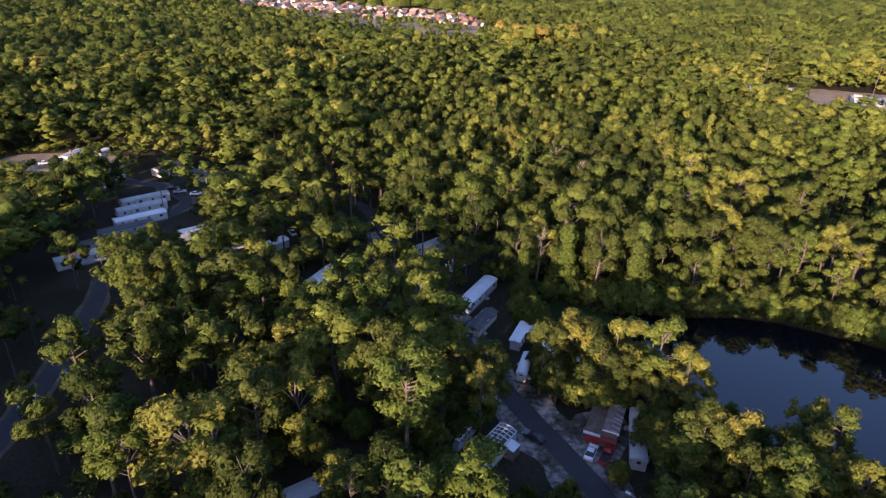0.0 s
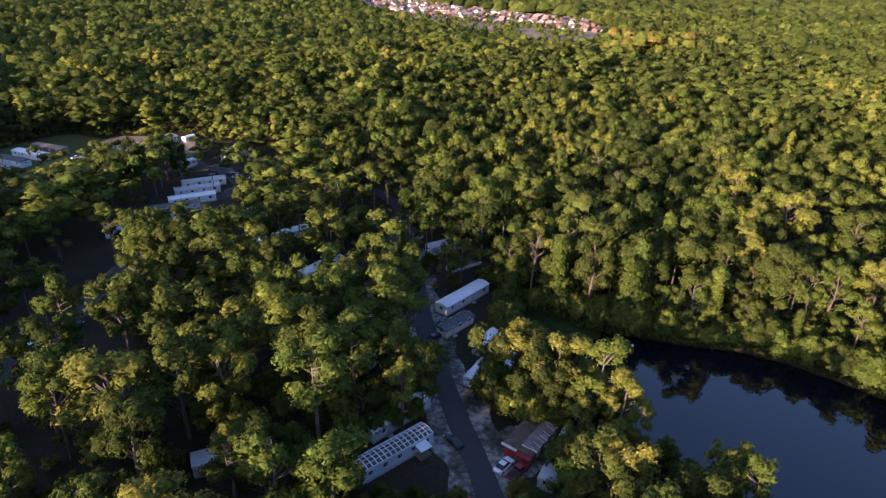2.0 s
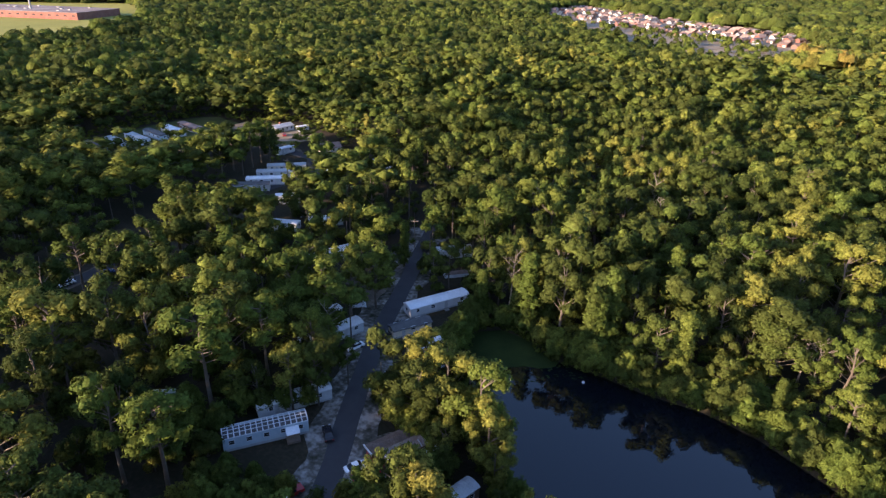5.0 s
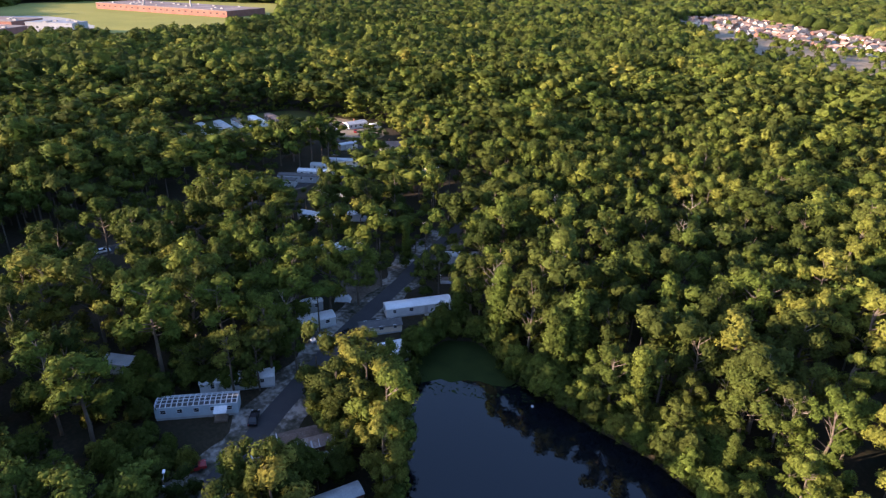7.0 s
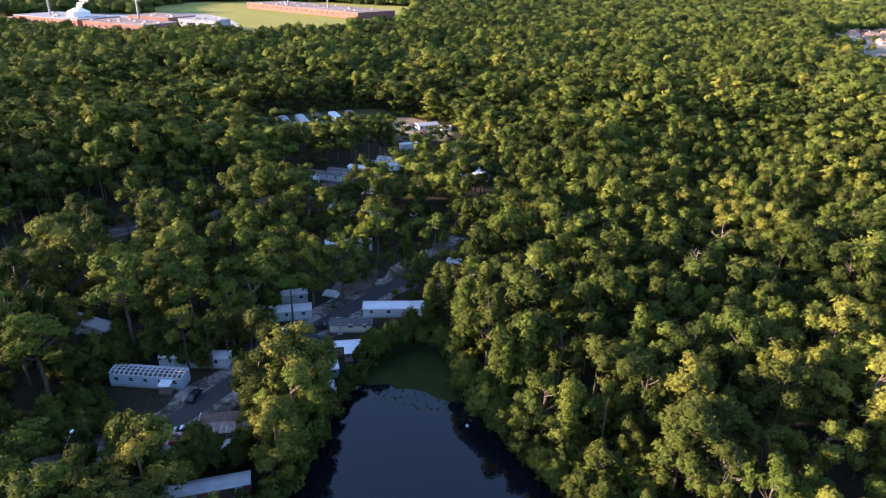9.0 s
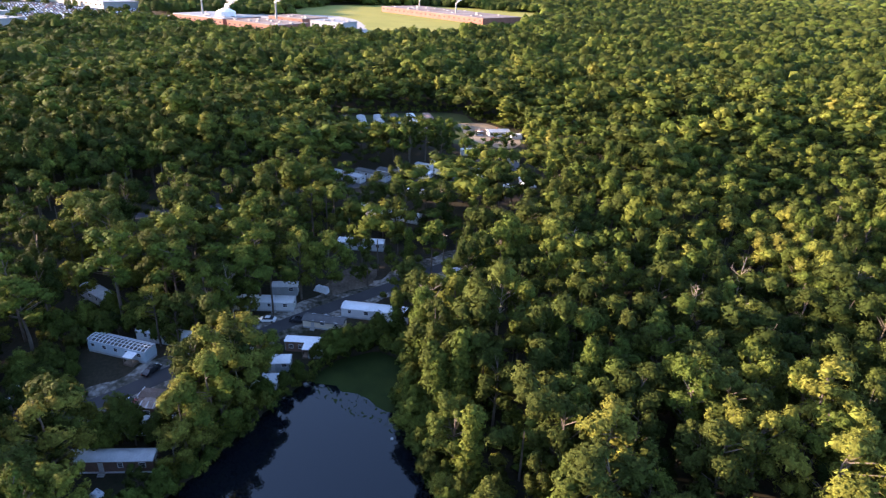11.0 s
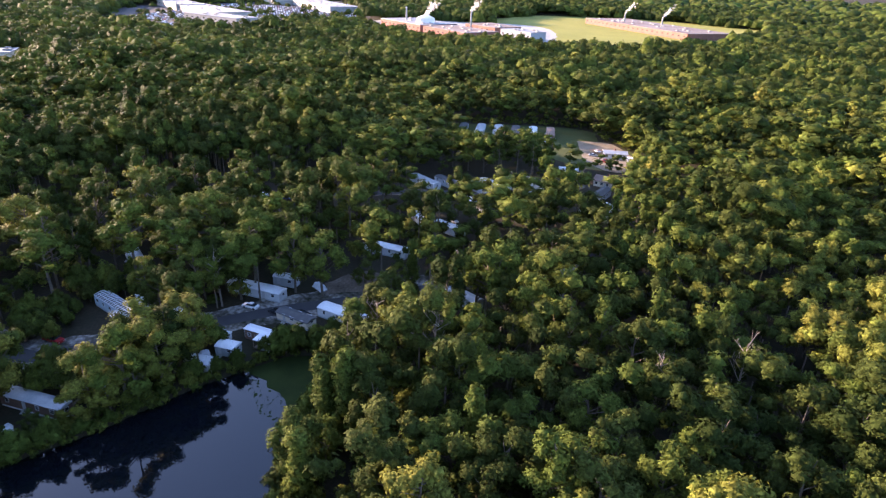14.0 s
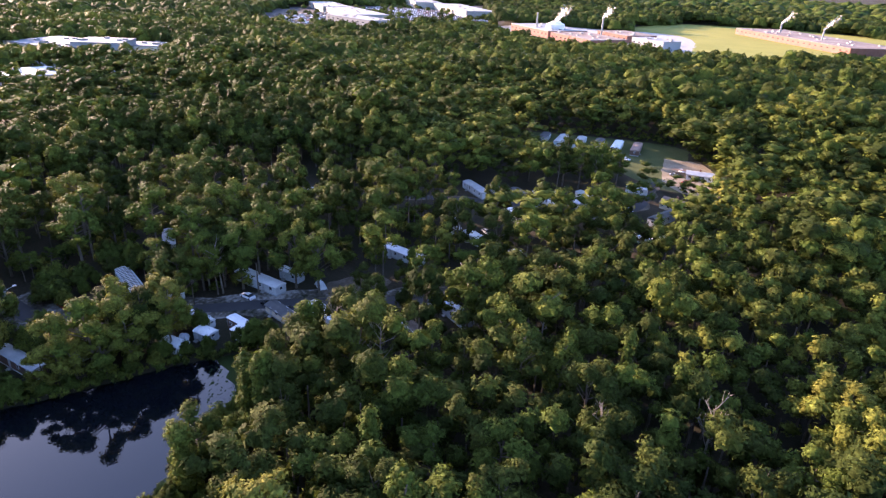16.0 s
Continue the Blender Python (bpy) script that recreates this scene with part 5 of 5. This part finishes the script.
for x, y, h in ((25.6, 108.2, 9), (30.5, 105, 8), (25.5, 113, 8), (35, 104.5, 8), (28, 110, 9), (33, 109, 9), (22, 76, 6), (17, 79, 4), (11, 78, 4), (24, 79, 5), (14, 75, 6), (19, 73, 6), (25, 73, 6), (10, 73, 6), (21, 70, 7), (15, 69, 7), (3, 79, 5), (25, 112, 8), (24, 119, 6), (-2, 165, 6), (20, 160, 7), (15, 162, 6), (45, 98, 7), (34, 84, 5), (39, 104, 7), (-6, 92, 6), (4, 93.5, 6), (7.3, 96.6, 6), (10.5, 99.8, 5), (1, 90.5, 7), (35, 122.5, 4), (31.5, 126, 4), (37.5, 118, 5), (26, 131, 4), (22, 136, 4), (2, 84, 7), (-3, 80, 8), (5, 78.5, 6), (-8, 85, 7), (0, 74, 9), (-22, 88, 8), (-14, 94, 7), (-20, 98, 8), (-28, 94, 7), (42.5, 91.5, 10), (44, 88, 8)):
    tree("shrub", x, y, h, 0.85, x, int(h))


def undergrowth():
    ux, uy = scatter(-75, 30, 45, 215, 7.0, rs)
    ok = inside(ux, uy, [(-75, 55), (-70, 150), (-30, 215), (-5, 190), (10, 150), (22, 105), (24, 60), (0, 40)]) & free(ux, uy) & (rs.uniform(size=len(ux)) < 0.75)
    ux, uy = ux[ok], uy[ok]
    m = len(ux)
    copse("undergrowth", ux, uy, rs.uniform(5, 13, m), rs.uniform(0.6, 1.0, m), np.full(m, "shrub"), 130, 1.3, 7, True, leaf, "dark undergrowth beneath the park's trees")


def copse(name, xs, ys, hs, ws, kinds, n, size, count, with_cores, mat, label, wide=1.0, hearts=0.75, drop=0.0):
    """Many trees in one mesh, from a few grown patterns."""
    tris, tints, inner, softs = [], [], [], []
    for k in sorted(set(kinds)):
        base = "full" if k == "gold" else k
        for variant in range(3):
            seed = 31 * variant + 7 * len(k) + n
            t, soft, c, r = leaf_cards(base, seed, n, size, count)
            leaves = len(t)
            if with_cores:
                ct, cs = cores(c, r, hearts, 0.55 if base == "pine" else 0.9, np.random.RandomState(seed))
                t, soft = np.concatenate([t, ct]), np.concatenate([np.repeat(soft[:, None], 3, 1), cs])
            soft = soft.reshape(-1, 3)
            mine = np.where((kinds == k) & (np.arange(len(xs)) % 3 == variant))[0]
            if not len(mine):
                continue
            a = rs.uniform(0, 6.28, len(mine))
            sz = hs[mine] / 20
            sw = np.minimum(np.sqrt(sz), 1.25 * sz) * ws[mine] * wide
            v = t.reshape(-1, 3)
            ca, sa = np.cos(a)[:, None], np.sin(a)[:, None]
            out = np.stack([(v[:, 0] * ca - v[:, 1] * sa) * sw[:, None] + xs[mine][:, None], (v[:, 0] * sa + v[:, 1] * ca) * sw[:, None] + ys[mine][:, None], v[:, 2] * sz[:, None] - drop], -1)
            tris.append(out.reshape(-1, 3, 3))
            softs.append(np.stack([soft[:, 0] * ca - soft[:, 1] * sa, soft[:, 0] * sa + soft[:, 1] * ca, soft[:, 2] + 0 * ca], -1).reshape(-1, 3))
            inner.append(np.tile(np.arange(len(t)) >= leaves, len(mine)))
            low, high = {"broad": (-0.02, 0.5), "pine": (0.1, 0.42), "gold": (0.4, 0.54), "column": (0.3, 0.6), "shrub": (0.1, 0.5)}[k]
            tints.append(np.repeat(rs.uniform(low, high, len(mine)) + 0.07 * swell(xs[mine] + 90, ys[mine]), len(t)))
    me = tri_mesh(name, np.concatenate(tris), np.concatenate(tints), mat, np.concatenate(inner), np.concatenate(softs))
    return tagged(new(name, me), label, "woods", kind="stuff")


rest = order[singles:]
mid1 = rest[(near[rest] < 125) & seen[rest]]
mid2 = rest[(near[rest] >= 125) & seen[rest]]
# trees outside the view, added to close the place and shade the lane
round_about = rest[~seen[rest] & (near[rest] < 200)]
copse("near_woods", rx[mid1], ry[mid1], rh[mid1], rw[mid1], rk[mid1], 340, 0.7, 18, True, leaf, "mixed green woods of broadleaf trees and pines")
copse("middle_woods", rx[mid2], ry[mid2], rh[mid2], rw[mid2], rk[mid2], 96, 1.05, 11, True, mid_leaf, "dense green woods in evening sun", 1.1, 0.72)
copse("surrounding_woods", rx[round_about], ry[round_about], rh[round_about], rw[round_about], rk[round_about], 50, 1.8, 6, True, mid_leaf, "unseen woods added behind the pond and the lane for shade")
s = Solid()
for i in mid1:
    s.tube((rx[i], ry[i], -0.3), (rx[i], ry[i], rh[i] * 0.5), 0.3, 0.16, 4)
tagged(new("woods_trunks", s.mesh("woods_trunks", bark)), "bare trunks inside the woods", "trunks", kind="stuff")


def bank_growth():
    pts = smooth_line(POND + POND[:1], 0.4)
    bx = np.array([q.x + (q.x - 76) * 0.012 for q in pts]) + rs.uniform(-1.6, 1.6, len(pts))
    by = np.array([q.y + (q.y - 112) * 0.012 for q in pts]) + rs.uniform(-1.6, 1.6, len(pts))
    copse("bank_growth", bx, by, rs.uniform(2.0, 6.0, len(bx)), rs.uniform(0.45, 0.75, len(bx)), np.full(len(bx), "shrub"), 22, 2.2, 4, True, mid_leaf, "low green growth hanging over the pond's bank", drop=1.1)


def shore_thicket():
    """Dense brush under the first rows of trees behind the pond."""
    tx, ty = scatter(25, 130, 85, 190, 4.6, rs)
    d = away(tx, ty, POND + POND[:1])
    ok = ~inside(tx, ty, POND) & (d > 1.5) & (d < 22) & ((ty > 138) | (tx > 88)) & free(tx, ty)
    tx, ty = tx[ok], ty[ok]
    m = len(tx)
    copse("shore_thicket", tx, ty, rs.uniform(5, 12, m), rs.uniform(0.6, 0.95, m), np.full(m, "shrub"), 150, 1.1, 8, True, leaf, "dense green brush behind the pond's bank")


def yard_scrub():
    """Rough green growth between the far row's lawn and the tall woods."""
    zx, zy = scatter(-250, -120, 165, 292, 3.6, rs)
    ring = [(-238, 168), (-240, 235), (-226, 276), (-190, 284), (-140, 288), (-126, 268), (-140, 274), (-172, 278), (-188, 266), (-216, 264), (-224, 232), (-222, 172)]
    ok = inside(zx, zy, ring)
    zx, zy = zx[ok], zy[ok]
    m = len(zx)
    copse("yard_scrub", zx, zy, rs.uniform(2.5, 6.5, m), rs.uniform(0.6, 1.0, m), np.full(m, "shrub"), 40, 1.3, 5, True, mid_leaf, "rough green scrub at the edge of the far yard")


undergrowth()
yard_scrub()
bank_growth()
shore_thicket()


def far_woods(name, step, lo, hi, grow, label, leaves=0):
    """Rounded crowns of a distant canopy: half globes with an uneven skin."""
    xs, ys = scatter(-min(3000, hi + 100), min(2000, hi), -min(1500, hi), min(3000, hi + 300), step, rs)
    d = away(xs, ys, NEAR)
    ok = (d >= lo) & (d < hi) & free(xs, ys)
    open_ground = inside(xs, ys, ESTATE) | inside(xs, ys, LOTS)
    ok &= ~open_ground | (rs.uniform(size=len(xs)) < np.where(inside(xs, ys, BAND), 0.05, np.where(inside(xs, ys, LOTS), 0.12, 0.2)))
    xs, ys, open_ground = xs[ok], ys[ok], open_ground[ok]
    v = [(0, 0, 1.0)]
    for r, z, k in ((0.62, 0.8, 6), (1.0, 0.1, 6)):
        v += [(r * math.cos(2 * math.pi * (i + z) / k), r * math.sin(2 * math.pi * (i + z) / k), z) for i in range(k)]
    f = [(0, 1 + i, 1 + (i + 1) % 6) for i in range(6)]
    for i in range(6):
        j = (i + 1) % 6
        f += [(1 + i, 7 + i, 7 + j), (1 + i, 7 + j, 1 + j)]
    v, f = np.array(v), np.array(f)
    n = len(xs)
    h = 18.5 + rs.normal(0, 2.0, n) + 4.2 * swell(xs, ys)
    h = h * np.where(rs.uniform(size=n) < 0.15, 0.72, 1) * np.where(open_ground, 0.42, 1)
    rad = step * rs.uniform(0.42, 0.75, n) * grow * np.where(open_ground, 0.6, 1)
    size = np.stack([rad, rad, rad * rs.uniform(0.9, 1.4, n)], -1)
    pts = v[None] * rs.uniform(0.8, 1.2, (n, len(v), 1)) * size[:, None] + np.stack([xs, ys, h - size[:, 2]], -1)[:, None]
    tris = [pts[:, f].reshape(-1, 3, 3)]
    mid = np.stack([xs, ys, h - size[:, 2]], -1)
    softs = [unit(tris[0] - np.repeat(mid, len(f), 0)[:, None] + rs.normal(size=(n * len(f), 1, 3)) * 2.0)]
    tint = rs.uniform(0.02, 0.42, n) + 0.1 * swell(xs + 90, ys) + 0.28 * inside(xs, ys, RUSSET)
    tints = [np.repeat(tint, len(f))]
    if leaves:
        d = unit(rs.normal(size=(n, leaves, 3)) + (0, 0, 0.55))
        p = d * size[:, None] * rs.uniform(0.9, 1.2, (n, leaves, 1)) + np.stack([xs, ys, h - size[:, 2]], -1)[:, None]
        nrm = unit(d + rs.normal(size=d.shape) * 0.5)
        tris.append(cards(p.reshape(-1, 3), nrm.reshape(-1, 3), 1.9, rs))
        tints.append(np.repeat(tint, leaves))
        softs.append(np.repeat(unit(d + rs.normal(size=d.shape) * 0.25).reshape(-1, 1, 3), 3, 1))
    me = tri_mesh(name, np.concatenate(tris), np.concatenate(tints), mid_leaf if leaves else far_leaf, None, np.concatenate(softs))
    return tagged(new(name, me), label, "woods", kind="stuff")


far_woods("far_woods", 8.5, 330, 720, 1.3, "distant unbroken green woods", 17)
far_woods("horizon_woods", 14.5, 720, 1650, 1.3, "woods reaching to the skyline", 2)
far_woods("skyline_woods", 40.0, 1650, 3000, 1.1, "woods on the far skyline")


def plume(x, y, z, length, width, lean):
    """A torn plume of steam."""
    m = 90
    u = rs.uniform(0, 1, m)
    c = np.stack([x + lean[0] * u * length, y + lean[1] * u * length, z + 0.75 * u * length], -1) + rs.normal(size=(m, 3)) * (0.2 + u[:, None]) * width * 0.4
    me = tri_mesh("steam_plume", cards(c, unit(rs.normal(size=(m, 3))), width * 0.45, rs), np.zeros(m), steam)
    tagged(new("steam_plume", me), "thin white steam drifting from a works chimney", "steam", kind="stuff")


for x, y, z, length, width in ((-790, 215, 31, 16, 5), (-1010, 495, 25, 20, 5), (-915, 530, 25, 22, 5), (-815, 150, 22, 26, 8)):
    plume(x, y, z, length, width, (0.25, 0.6))
